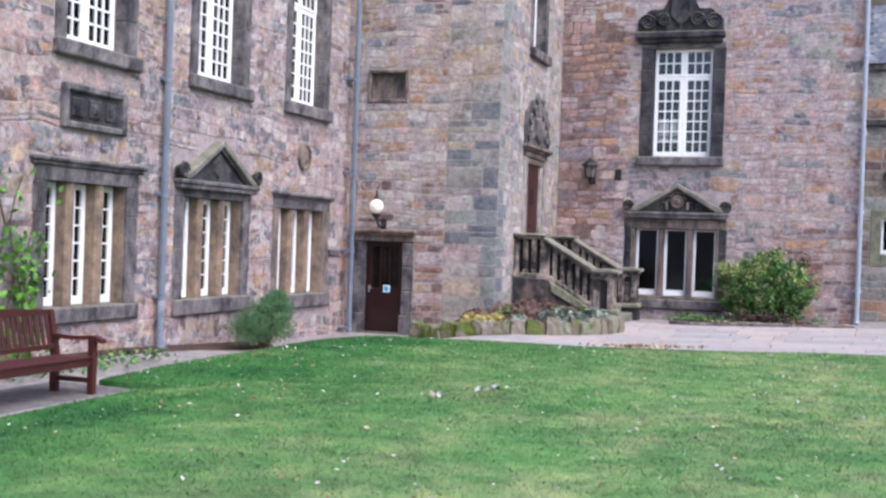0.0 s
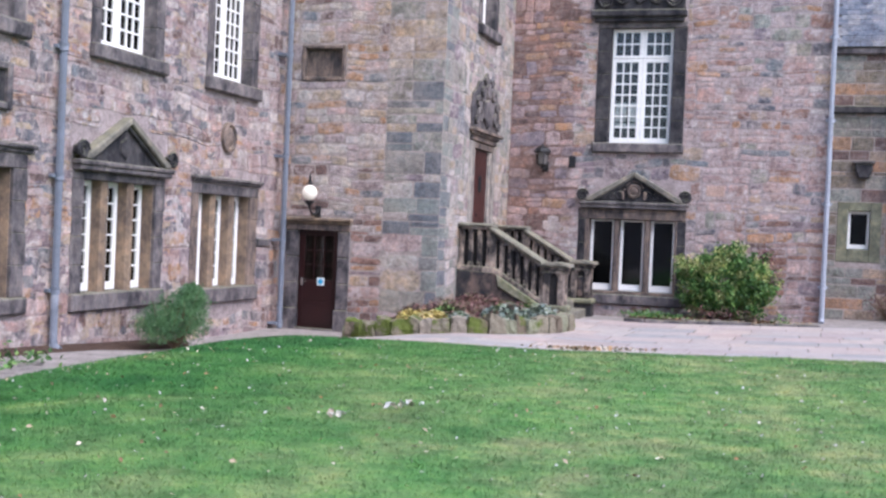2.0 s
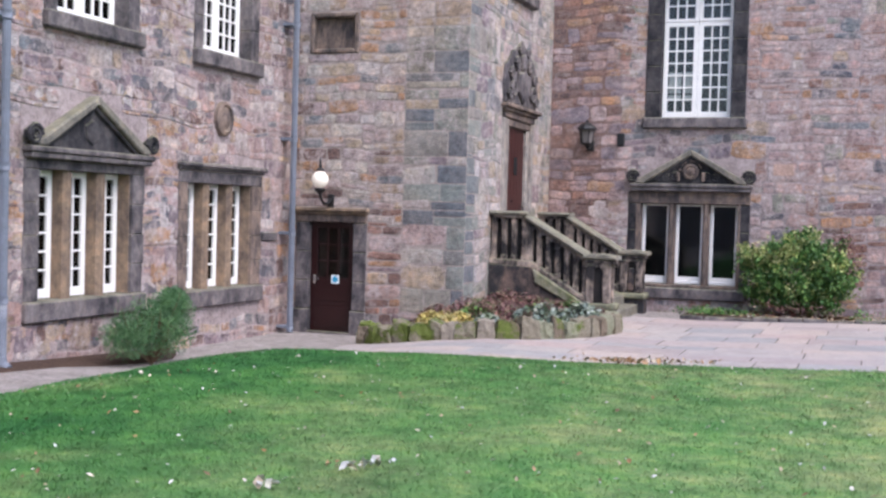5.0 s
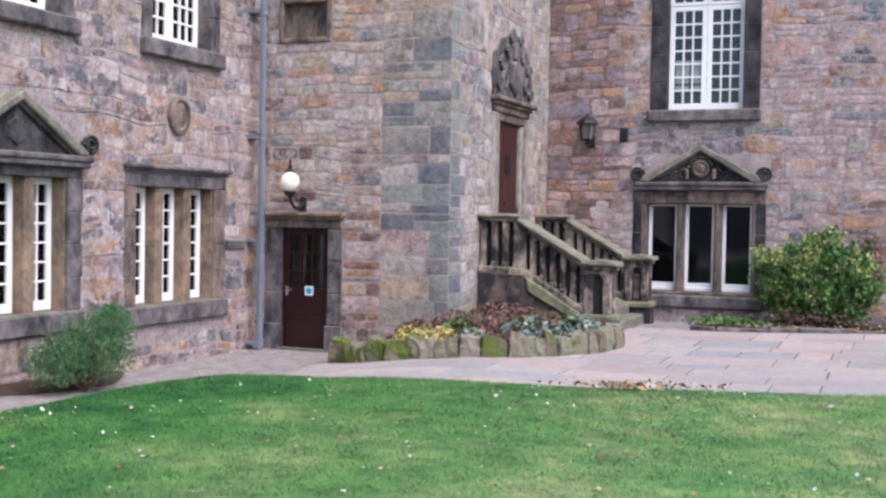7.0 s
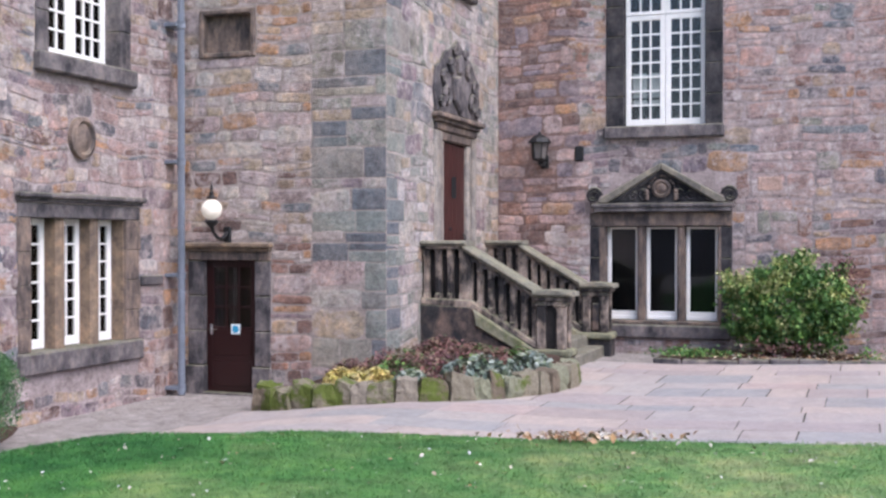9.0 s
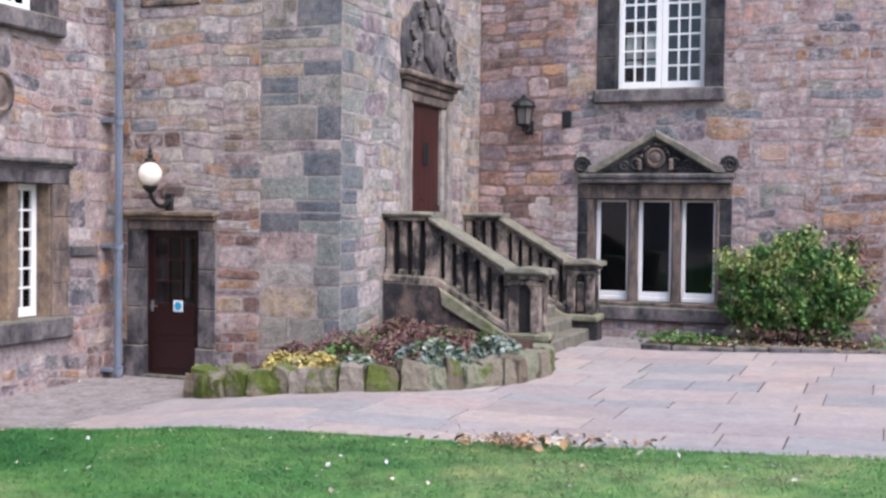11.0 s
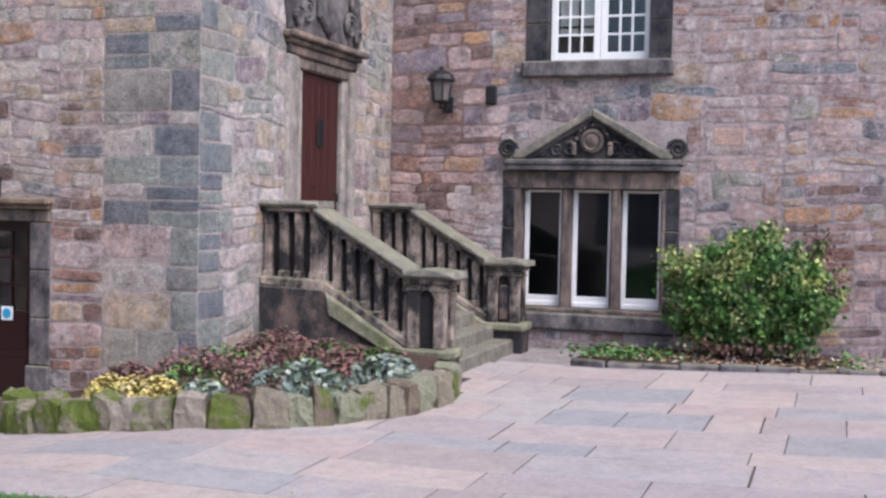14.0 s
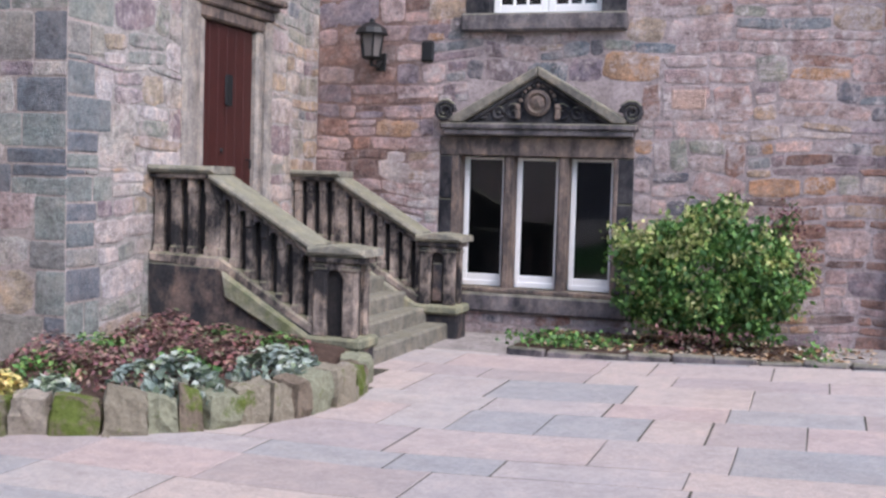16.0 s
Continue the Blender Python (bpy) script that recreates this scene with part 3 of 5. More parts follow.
def pediment(parent, u0, u1, v0, apex, w, scrolls=True, face=dressed_black):
    mid = (u0 + u1) / 2
    cor = bmesh.new()
    box(cor, u0, u1, v0, v0 + 0.07, 0.0, w - 0.03, 0.012)
    box(cor, u0 - 0.04, u1 + 0.04, v0 + 0.07, v0 + 0.15, 0.0, w, 0.02)
    part("cornice", cor, dressed_dark, parent)
    base = v0 + 0.15
    part("tympanum", prism(bmesh.new(), [(u0 + 0.15, base), (u1 - 0.15, base), (mid, apex - 0.06)], 0.0, w - 0.12), face, parent, "blackened carved tympanum")
    rise = math.atan2(apex - base, mid - u0)
    for s in (-1, 1):
        end = u0 if s < 0 else u1
        th = 0.10 / math.cos(rise)
        out = [(end - s * 0.06, base + 0.05), (end - s * 0.10, base), (end - s * 0.24, base), (mid, apex - th), (mid, apex)]
        part("raking_cornice", prism(bmesh.new(), out, 0.0, w, 0.02), raking_stone, parent, "mossy raking cornice")
        inner = [(end - s * 0.26, base), (end - s * 0.34, base), (mid, apex - th - 0.065), (mid, apex - th)]
        part("inner_moulding", prism(bmesh.new(), inner, 0.0, w - 0.06, 0.012), face, parent)
        if scrolls:
            v = bmesh.new()
            volute(v, end - s * 0.02, base + 0.135, w - 0.02, 0.135, -s)
            part("volute", v, dressed_black, parent)
    return base, mid


def carving(parent, mid, base, width, height, w):
    bm = bmesh.new()
    lathe(bm, [(0.16, w), (0.16, w + 0.05), (0.12, w + 0.07), (0.10, w + 0.04), (0.05, w + 0.07), (0.02, w + 0.08)], (mid, base + height * 0.40, 0), 16)
    blob(bm, (mid + 0.02, base + height * 0.42, w + 0.05), (0.07, 0.08, 0.04), 5, 0.5, 1)
    part("carved_roundel", bm, dressed_brown, parent, "worn carved roundel")
    for s in (-1, 1):
        for k in range(3):
            bm = bmesh.new()
            cu, r = mid + s * (0.30 + 0.19 * k), 0.085 - 0.018 * k
            tube(bm, [(cu + r * math.cos(a * 0.7), base + 0.06 + r + r * math.sin(a * 0.7), w + 0.015) for a in range(9)], 0.022, 5)
            blob(bm, (cu, base + 0.06 + r, w + 0.01), (0.03, 0.03, 0.03), k, 0.2, 1)
            part("carved_scroll", bm, dressed_black, parent)
    for k in range(11):
        a = math.pi * (k + 0.5) / 11
        bm = bmesh.new()
        blob(bm, (mid + 0.215 * math.cos(a), base + height * 0.40 + 0.215 * math.sin(a), w + 0.02), (0.03, 0.028, 0.03), k, 0.3, 1)
        part("carved_bead", bm, dressed_brown if k % 3 else dressed_black, parent)
    bm = bmesh.new()
    blob(bm, (mid, base + height * 0.9, w + 0.02), (0.07, 0.05, 0.04), 3, 0.3, 1)
    part("carved_knop", bm, dressed_black, parent)
    for s in (-1, 1):
        bm = bmesh.new()
        box(bm, mid + s * 0.25 - 0.035, mid + s * 0.25 + 0.035, base + 0.05, base + 0.17, w, w + 0.05, 0.015)
        blob(bm, (mid + s * 0.25, base + 0.20, w + 0.03), (0.045, 0.045, 0.035), 8, 0.3, 1)
        part("carved_figure", bm, dressed_brown, parent, "worn carved supporter")


def stone_window(title, frame_m, u0, u1, v0, v1, hole, lights, mull, recess, head, jamb_mat, mull_mat, cols, rows, label, proud=0.015):
    """A mullioned window with dressed jambs, sill and head; hole is the outer edge of the dressings."""
    win = thing(title, frame_m, label, "window", kind="structure")
    depth = -0.45
    for a, b in ((hole[0], u0), (u1, hole[1])):
        n = 4
        for i in range(n):
            c, d = v0 + (v1 - v0) * i / n, v0 + (v1 - v0) * (i + 1) / n
            k = 0.03 * (i % 2)
            lo, hi = (a - k, b) if a == hole[0] else (a, b + k)
            part("jamb_stone", boxed(lo, hi, c + 0.002, d - 0.002, depth, proud + 0.002 * (i % 2), 0.008), jamb_mat, win)
    for a, b in ((u0 - 0.02, u0 + 0.012), (u1 - 0.012, u1 + 0.02)):
        part("reveal_stone", boxed(a, b, v0, v1, recess - 0.06, -0.035, 0.004), mull_mat, win, "tan inner reveal")
    part("sill", boxed(hole[0] - 0.02, hole[1] + 0.02, hole[2], v0, depth, 0.09, 0.025), dressed_dark, win, "sooty stone sill")
    part("lintel", boxed(hole[0] - 0.01, hole[1] + 0.01, v1, hole[3], depth, proud + 0.006, 0.01), dressed_dark, win, "sooty stone lintel")
    step = (u1 - u0 - mull * (lights - 1)) / lights
    for i in range(lights):
        a = u0 + i * (step + mull)
        if i:
            bm = prism(bmesh.new(), [(a - mull, v0), (a, v0), (a, v1), (a - mull, v1)], recess - 0.08, -0.02)
            bmesh.ops.bevel(bm, geom=[e for e in bm.edges if abs(e.verts[0].co.y - e.verts[1].co.y) > 0.5 and e.verts[0].co.z > -0.1], offset=0.045, segments=1, affect="EDGES")
            part("mullion", bm, mull_mat, win, "stained stone mullion")
        casement(win, a + (0.004 if i else 0.014), a + step - (0.004 if i < lights - 1 else 0.014), v0 + 0.004, v1 - 0.004, recess, cols, rows)
    return win


window = stone_window("window_1", LEFT, 13.56, 15.38, 0.93, 2.66, HOLES["left"][0], 3, 0.17, -0.225, "hood", dressed_dark, dressed_tan, 2, 6, "three-light mullioned window with white casements and flat hood")
hood = bmesh.new()
box(hood, 13.22, 15.74, 2.87, 2.92, 0, 0.06, 0.012)
box(hood, 13.19, 15.77, 2.92, 2.99, 0, 0.11, 0.02)
part("hood_mould", hood, dressed_dark, window, "mossy stone hood")
window = stone_window("window_2", LEFT, 16.95, 18.86, 0.93, 2.60, HOLES["left"][1], 3, 0.17, -0.225, "ped", dressed_dark, dressed_tan, 2, 6, "three-light mullioned window under a stone pediment")
base, mid = pediment(window, 16.66, 19.14, 2.73, 3.60, 0.18)
carve = bmesh.new()
prism(carve, [(mid - 0.16, base + 0.32), (mid - 0.14, base + 0.14), (mid, base + 0.06), (mid + 0.14, base + 0.14), (mid + 0.16, base + 0.32), (mid, base + 0.42)], 0.04, 0.08, 0.02)
part("carved_shield", carve, dressed_black, window)
window = stone_window("window_3", LEFT, 20.26, 22.18, 0.88, 2.54, HOLES["left"][2], 3, 0.17, -0.225, "hood", dressed_brown, dressed_tan, 2, 6, "three-light mullioned window with streaked stone jambs")
hood = bmesh.new()
box(hood, 19.99, 22.52, 2.74, 2.78, 0, 0.06, 0.012)
box(hood, 19.96, 22.55, 2.78, 2.85, 0, 0.11, 0.02)
part("hood_mould", hood, dressed_dark, window, "mossy stone hood")


def tall_window(title, frame_m, u0, u1, v0, v1, hole, rows, top_rows, transom, label, recess=-0.22, jamb=dressed_dark):
    win = thing(title, frame_m, label, "window", kind="structure")
    for a, b in ((hole[0], u0), (u1, hole[1])):
        n = 5
        for i in range(n):
            c, d = v0 + (v1 - v0) * i / n, v0 + (v1 - v0) * (i + 1) / n
            part("jamb_stone", boxed(a, b, c + 0.002, d - 0.002, -0.45, 0.025 + 0.003 * (i % 2), 0.01), jamb, win)
    part("sill", boxed(hole[0] - 0.03, hole[1] + 0.03, hole[2], v0, -0.45, 0.13, 0.025), dressed_dark, win, "mossy stone sill")
    part("lintel", boxed(hole[0], hole[1], v1, hole[3], -0.45, 0.03, 0.01), dressed_dark, win)
    mid = (u0 + u1) / 2
    casement(win, u0 + 0.004, mid - 0.004, v0 + 0.004, transom, recess, 3, rows, 0.09, 0.028, 0.13)
    casement(win, mid + 0.004, u1 - 0.004, v0 + 0.004, transom, recess, 3, rows, 0.09, 0.028, 0.13)
    casement(win, u0 + 0.004, mid - 0.004, transom + 0.004, v1 - 0.004, recess + 0.012, 3, top_rows, 0.075, 0.026, 0.06)
    casement(win, mid + 0.004, u1 - 0.004, transom + 0.004, v1 - 0.004, recess + 0.012, 3, top_rows, 0.075, 0.026, 0.06)
    return win


for n, (a, b) in enumerate(((13.86, 15.26), (17.22, 18.70), (20.58, 22.04))):
    tall_window("window_%d" % (4 + n), LEFT, a, b, 4.60, 7.2, HOLES["left"][3 + n], 7, 2, 6.55, "tall white casement window with small panes in a stone surround")
upper = tall_window("window_7", BACK, -6.27, -4.88, 4.24, 6.86, HOLES["back"][1], 7, 2, 6.19, "tall white small-paned casement window under a carved crest", -0.16, dressed_black)
# made-up board whose white stands for a bright reflection in the panes
screen = thing("white_screen", BACK @ Matrix.Translation((-6.16, 4.62, -0.235)), "added white board with a dark cross bar, for the bright patch in the panes", "screen")
part("board", boxed(0, 0.50, 0.0, 0.56, -0.02, 0.0, 0.004), white_paint, screen)
part("bar", boxed(0.26, 0.29, 0.0, 0.60, 0.002, 0.016), iron_black, screen, "dark upright bar")
part("bar", boxed(-0.02, 0.52, 0.10, 0.13, 0.004, 0.02), iron_black, screen, "dark cross bar")
part("foot", boxed(0.18, 0.36, -0.36, 0.0, -0.03, 0.02, 0.004), iron_black, screen, "added dark stand under the board")
crest = bmesh.new()
box(crest, -6.66, -4.66, 6.98, 7.08, 0, 0.16, 0.02)
box(crest, -6.74, -4.60, 7.08, 7.24, 0, 0.24, 0.03)
part("cornice", crest, dressed_black, upper, "blackened moulded cornice")
crest = bmesh.new()
prism(crest, [(-6.70, 7.24), (-4.64, 7.24), (-4.66, 7.55), (-4.95, 7.80), (-5.25, 7.78), (-5.45, 8.25), (-5.67, 8.45), (-5.90, 8.25), (-6.08, 7.78), (-6.40, 7.80), (-6.70, 7.55)], 0, 0.07, 0.02)
part("crest_panel", crest, dressed_black, upper, "carved strapwork crest")
for s in (-1, 1):
    for cu, cv, r in ((0.78, 7.47, 0.2), (0.40, 7.52, 0.17)):
        bm = bmesh.new()
        volute(bm, -5.67 + s * cu, cv, 0.13, r, s)
        part("carved_scroll", bm, dressed_black, upper)
bm = bmesh.new()
prism(bm, [(-5.9, 8.1), (-5.92, 7.6), (-5.67, 7.36), (-5.42, 7.6), (-5.44, 8.1), (-5.67, 8.2)], 0.07, 0.15, 0.03)
part("carved_shield", bm, dressed_black, upper)

lower = thing("window_8", BACK, "three-light window with dark panes under a carved pediment", "window", kind="structure")
U0, U1, V0, V1 = -6.60, -4.66, 0.86, 2.50
hl = HOLES["back"][0]
for a, b in ((hl[0], U0), (U1, hl[1])):
    for i in range(3):
        c, d = V0 + (V1 - V0) * i / 3, V0 + (V1 - V0) * (i + 1) / 3
        part("jamb_stone", boxed(a, b, c + 0.002, d - 0.002, -0.45, 0.02 + 0.004 * (i % 2), 0.012), dressed_black, lower)
    a, b = (U0 - 0.10, U0 + 0.004) if b == U0 else (U1 - 0.004, U1 + 0.06)
    part("reveal_stone", boxed(a, b, V0, V1, -0.30, 0.028, 0.012), dressed_brown, lower, "streaked brown inner jamb")
part("sill", boxed(hl[0] + 0.1, hl[1] - 0.02, hl[2], V0 - 0.06, -0.45, 0.10, 0.03), dressed_dark, lower, "worn dark stone sill")
part("sub_sill", boxed(U0 - 0.05, U1 + 0.05, V0 - 0.06, V0, -0.45, 0.03, 0.012), dressed_brown, lower)
part("lintel", boxed(hl[0], hl[1], V1, hl[3], -0.45, 0.035, 0.012), dressed_brown, lower, "streaked stone lintel")
mull = 0.125
step = (U1 - U0 - 2 * mull) / 3
for i in range(3):
    a = U0 + i * (step + mull)
    if i:
        bm = prism(bmesh.new(), [(a - mull, V0), (a, V0), (a, V1), (a - mull, V1)], -0.30, 0.0)
        bmesh.ops.bevel(bm, geom=[e for e in bm.edges if abs(e.verts[0].co.y - e.verts[1].co.y) > 0.5 and e.verts[0].co.z > -0.1], offset=0.035, segments=2, affect="EDGES")
        part("mullion", bm, dressed_brown, lower, "streaked stone mullion")
    casement(lower, a + 0.004, a + step - 0.004, V0 + 0.004, V1 - 0.01, -0.21, 1, 1, 0.062, 0.02, 0.15, 0.035)
    part("sash_bead", boxed(a + 0.03, a + step - 0.03, V0 + 0.004, V0 + 0.075, -0.215, -0.185, 0.008), white_paint, lower, "white painted bottom bead")
base, mid = pediment(lower, -6.78, -4.42, 2.75, 3.59, 0.20)
carving(lower, mid, base, 2.0, 0.62, 0.085)

# low door
door = thing("door_1", DOORW, "closed dark maroon door with small panes in a stone surround", "door", kind="structure")
for a, b in ((-11.76, -11.50), (-10.64, -10.38)):
    for i in range(4):
        k = 0.0 if i else 0.03
        part("jamb_stone", boxed(a - k, b + k * 0.4, -0.1 + 0.516 * i, -0.1 + 0.516 * (i + 1) - 0.004, -0.42, 0.02 + k, 0.014), dressed_dark, door)
part("lintel", boxed(-11.76, -10.38, 1.966, 2.10, -0.42, 0.028, 0.012), dressed_brown, door)
hood = bmesh.new()
box(hood, -11.80, -10.36, 2.10, 2.15, 0, 0.08, 0.012)
box(hood, -11.84, -10.33, 2.15, 2.22, 0, 0.14, 0.018)
part("hood_mould", hood, dressed_tan, door, "mossy hood stone over the door")
part("threshold", boxed(-11.5, -10.64, -0.1, 0.02, -0.42, 0.05, 0.01), dressed_dark, door)
leaf = bmesh.new()
box(leaf, -11.50, -10.64, 0.02, 0.98, -0.130, -0.090, 0.004)
box(leaf, -11.50, -11.38, 0.98, 1.97, -0.130, -0.090, 0.004)
box(leaf, -10.76, -10.64, 0.98, 1.97, -0.130, -0.090, 0.004)
box(leaf, -11.38, -10.76, 1.86, 1.97, -0.130, -0.090, 0.004)
leaf = part("door_leaf", leaf, maroon_paint, door)
for i in (1, 2):
    x = -11.38 + 0.62 * i / 3
    part("glazing_bar", boxed(x - 0.012, x + 0.012, 0.98, 1.86, -0.125, -0.096), maroon_paint, leaf)
for i in (1, 2):
    v = 0.98 + 0.88 * i / 3
    part("glazing_bar", boxed(-11.38, -10.76, v - 0.012, v + 0.012, -0.126, -0.097), maroon_paint, leaf)
part("pane", boxed(-11.38, -10.76, 0.98, 1.86, -0.115, -0.111), glass, leaf, "dark glass")
bm = bmesh.new()
for a, b in ((0.10, 0.48), (0.56, 0.94)):
    box(bm, -11.40, -10.74, a, b, -0.090, -0.082, 0.006)
part("door_panel", bm, maroon_paint, leaf)
knob = bmesh.new()
tube(knob, [(-11.42, 0.94, -0.090), (-11.42, 0.94, -0.040)], 0.014)
tube(knob, [(-11.42, 0.94, -0.040), (-11.30, 0.945, -0.040)], 0.014)
box(knob, -11.445, -11.395, 0.86, 1.02, -0.090, -0.083, 0.003)
part("door_handle", knob, chrome, leaf, "bright metal lever handle")
sign = part("door_sign", boxed(-11.085, -10.935, 0.875, 1.025, -0.090, -0.078, 0.002), sign_white, leaf, "small square white notice with a blue disc")
disc = bmesh.new()
lathe(disc, [(0.055, -0.078), (0.055, -0.074)], (-11.01, 0.95, 0), 20)
part("disc", disc, sign_blue, sign)

# square niche above the door
niche = thing("wall_niche", DOORW, "small square recessed stone panel with a moulded frame", "niche", kind="structure")
for a, b, c, d in ((-11.56, -11.48, 4.93, 5.64), (-10.70, -10.62, 4.93, 5.64), (-11.48, -10.70, 4.93, 5.01), (-11.48, -10.70, 5.56, 5.64)):
    part("frame_moulding", boxed(a, b, c, d, -0.3, 0.04, 0.018), dressed_brown, niche)
part("panel", boxed(-11.48, -10.70, 5.01, 5.56, -0.3, -0.10), dressed_brown, niche, "worn blank panel")

# door at the head of the stair
ud = thing("door_2", SIDE, "tall red-brown boarded door in a moulded stone surround", "door", kind="structure")
for a, b, w in ((25.38, 25.70, 0.03), (25.70, 25.86, -0.015), (27.20, 27.36, 0.03), (27.04, 27.20, -0.015)):
    part("jamb_moulding", boxed(a, b, 1.30, 3.84 if w < 0 else 3.98, -0.40, w + 0.01, 0.03), dressed_pale, ud)
for a, b, c, d, w in ((25.70, 27.20, 3.84, 3.98, 0.0), (25.38, 27.36, 3.98, 4.10, 0.045)):
    part("lintel", boxed(a, b, c, d, -0.40, w, 0.02), dressed_brown, ud)
hood = bmesh.new()
box(hood, 25.34, 27.40, 4.10, 4.16, 0, 0.10, 0.015)
box(hood, 25.28, 27.46, 4.16, 4.24, 0, 0.17, 0.02)
part("cornice", hood, dressed_brown, ud)
leaf = part("door_leaf", boxed(25.86, 27.04, 1.36, 3.84, -0.150, -0.090, 0.004), red_door_paint, ud)
for i in range(6):
    a = 25.87 + i * 0.195
    part("board", boxed(a, a + 0.188, 1.38, 3.82, -0.090, -0.078, 0.004), red_door_paint, leaf)
bm = bmesh.new()
box(bm, 26.40, 26.54, 2.95, 3.28, -0.078, -0.055, 0.01)
for k in range(3):
    box(bm, 26.42 + 0.045 * k, 26.435 + 0.045 * k, 2.94, 3.29, -0.056, -0.040, 0.003)
part("grille", bm, iron_black, leaf, "dark iron grille")
for u, v in ((26.30, 1.78), (26.46, 1.74), (26.62, 1.78), (26.34, 2.44)):
    part("stud", lathe(bmesh.new(), [(0.03, -0.08), (0.026, -0.06), (0.008, -0.052)], (u, v, 0), 10), iron_black, leaf)
bm = bmesh.new()
tube(bm, [(26.92, 2.35, -0.070), (26.92, 2.35, -0.020), (26.92, 2.25, -0.020)], 0.016)
part("door_handle", bm, iron_black, leaf)
# carved armorial panel above it
arms = thing("armorial_panel", SIDE, "blackened carved armorial panel with shield and scrollwork", "carving", kind="structure")
part("backing", prism(bmesh.new(), [(25.36, 4.26), (27.38, 4.26), (27.46, 4.60), (27.36, 4.95), (27.15, 5.05), (26.98, 5.24), (26.66, 5.32), (26.36, 5.50), (26.06, 5.32), (25.76, 5.24), (25.58, 5.05), (25.36, 4.95), (25.28, 4.6)], 0, 0.06, 0.02), dressed_dark, arms)
bm = bmesh.new()
prism(bm, [(26.02, 4.85), (26.04, 4.50), (26.36, 4.30), (26.68, 4.50), (26.70, 4.85), (26.36, 4.92)], 0.06, 0.13, 0.03)
part("carved_shield", bm, dressed_dark, arms)
bm = bmesh.new()
blob(bm, (26.36, 5.10, 0.08), (0.16, 0.16, 0.08), 2, 0.35, 2)
part("carved_helm", bm, dressed_dark, arms)
for s in (-1, 1):
    for du, v, r in ((0.62, 4.52, 0.17), (0.74, 4.80, 0.12), (0.42, 5.02, 0.13), (0.25, 5.28, 0.08), (0.86, 4.40, 0.09)):
        bm = bmesh.new()
        volute(bm, 26.36 + s * du, v, 0.10, r, s)
        part("carved_scroll", bm, dressed_dark, arms)
tall_window("window_9", SIDE, 25.86, 26.90, 6.44, 8.8, HOLES["side"][1], 6, 2, 8.1, "tall white casement window above the stair door")

# east range: small window, string course, roof
small = thing("window_10", EAST, "small white window in a greenish stone surround", "window", kind="structure")
for a, b, c, d in ((-1.19, -0.95, 1.76, 3.12), (-0.48, -0.24, 1.76, 3.12), (-0.95, -0.48, 1.76, 2.06), (-0.95, -0.48, 2.92, 3.12)):
    part("surround_stone", boxed(a, b, c, d, -0.45, 0.015, 0.012), dressed_green, small)
casement(small, -0.95, -0.48, 2.06, 2.92, -0.16, 1, 1, 0.06, 0.03, 0.10)
corbel = thing("stone_corbel", EAST, "small dark weathered stone corbel on the wall", "corbel", kind="structure")
part("block", prism(bmesh.new(), [(-0.86, 3.99), (-0.48, 3.99), (-0.48, 3.84), (-0.56, 3.66), (-0.78, 3.66), (-0.86, 3.84)], 0, 0.16, 0.03), dressed_black, corbel)
part("cap", boxed(-0.90, -0.44, 3.99, 4.05, 0, 0.2, 0.015), dressed_dark, corbel)
flood = thing("floodlight", EAST @ Matrix.Translation((0.01, 5.89, 0)), "small black floodlight with a pale lens on the wall", "floodlight")
part("bracket", boxed(-0.04, 0.04, -0.10, 0.10, 0, 0.06, 0.01), iron_black, flood)
part("housing", boxed(-0.11, 0.11, -0.09, 0.09, 0.06, 0.16, 0.02), iron_black, flood)
part("lens", boxed(-0.08, 0.08, -0.06, 0.06, 0.16, 0.166, 0.004), sign_white, flood, "pale lens")
string = thing("string_course", EAST, "dark moulded stone string course", "moulding", kind="structure")
part("moulding", boxed(-1.42, 9, 5.12, 5.30, 0, 0.14, 0.03), dressed_black, string)
part("eaves_stone", boxed(-1.42, 9, 6.46, 6.64, 0, 0.12, 0.03), dressed_dark, string)
pil = thing("buttress", EAST, "greenish weathered stone buttress with a sloped head", "buttress", kind="structure")
for i in range(10):
    part("buttress_stone", boxed(0.14, 0.86, -0.3 + 0.54 * i, 0.236 + 0.54 * i, 0, 0.34 + 0.01 * (i % 2), 0.015), dressed_green, pil)
part("string_block", boxed(0.08, 0.92, 5.10, 5.36, 0, 0.50, 0.03), dressed_black, pil)
part("upper_block", boxed(0.18, 0.82, 5.36, 6.6, 0, 0.30, 0.02), dressed_dark, pil)
part("gablet", prism(bmesh.new(), [(0.0, 6.6), (1.0, 6.6), (0.5, 7.5)], 0, 0.42, 0.03), dressed_dark, pil)
roof = tagged(put_mesh("roof_east", boxed(-1.42, 9, 0, 4.4, -0.10, 0, 0.0), joint_dirt, Matrix.Translation((0, 30.05, 6.62)) @ pose(0, 0, 0, 47, 0, 0)), "blue-grey slated roof slope", "roof", kind="structure")
slate_shape = boxed(-0.13, 0.13, 0, 0.34, 0, 0.012, 0.0)
slate_mesh = bpy.data.meshes.new("slate")
slate_shape.to_mesh(slate_mesh)
slate_mesh.materials.append(slate_roof)
slate_shape.free()
for row in range(11):
    for col in range(16):
        o = new("slate", slate_mesh)
        o.parent = roof
        o.matrix_basis = pose(-1.28 + 0.268 * col + 0.134 * (row % 2), 0.0 + 0.2 * row, 0.004 + random.uniform(0, 0.004), -2.4, 0, random.uniform(-0.8, 0.8))
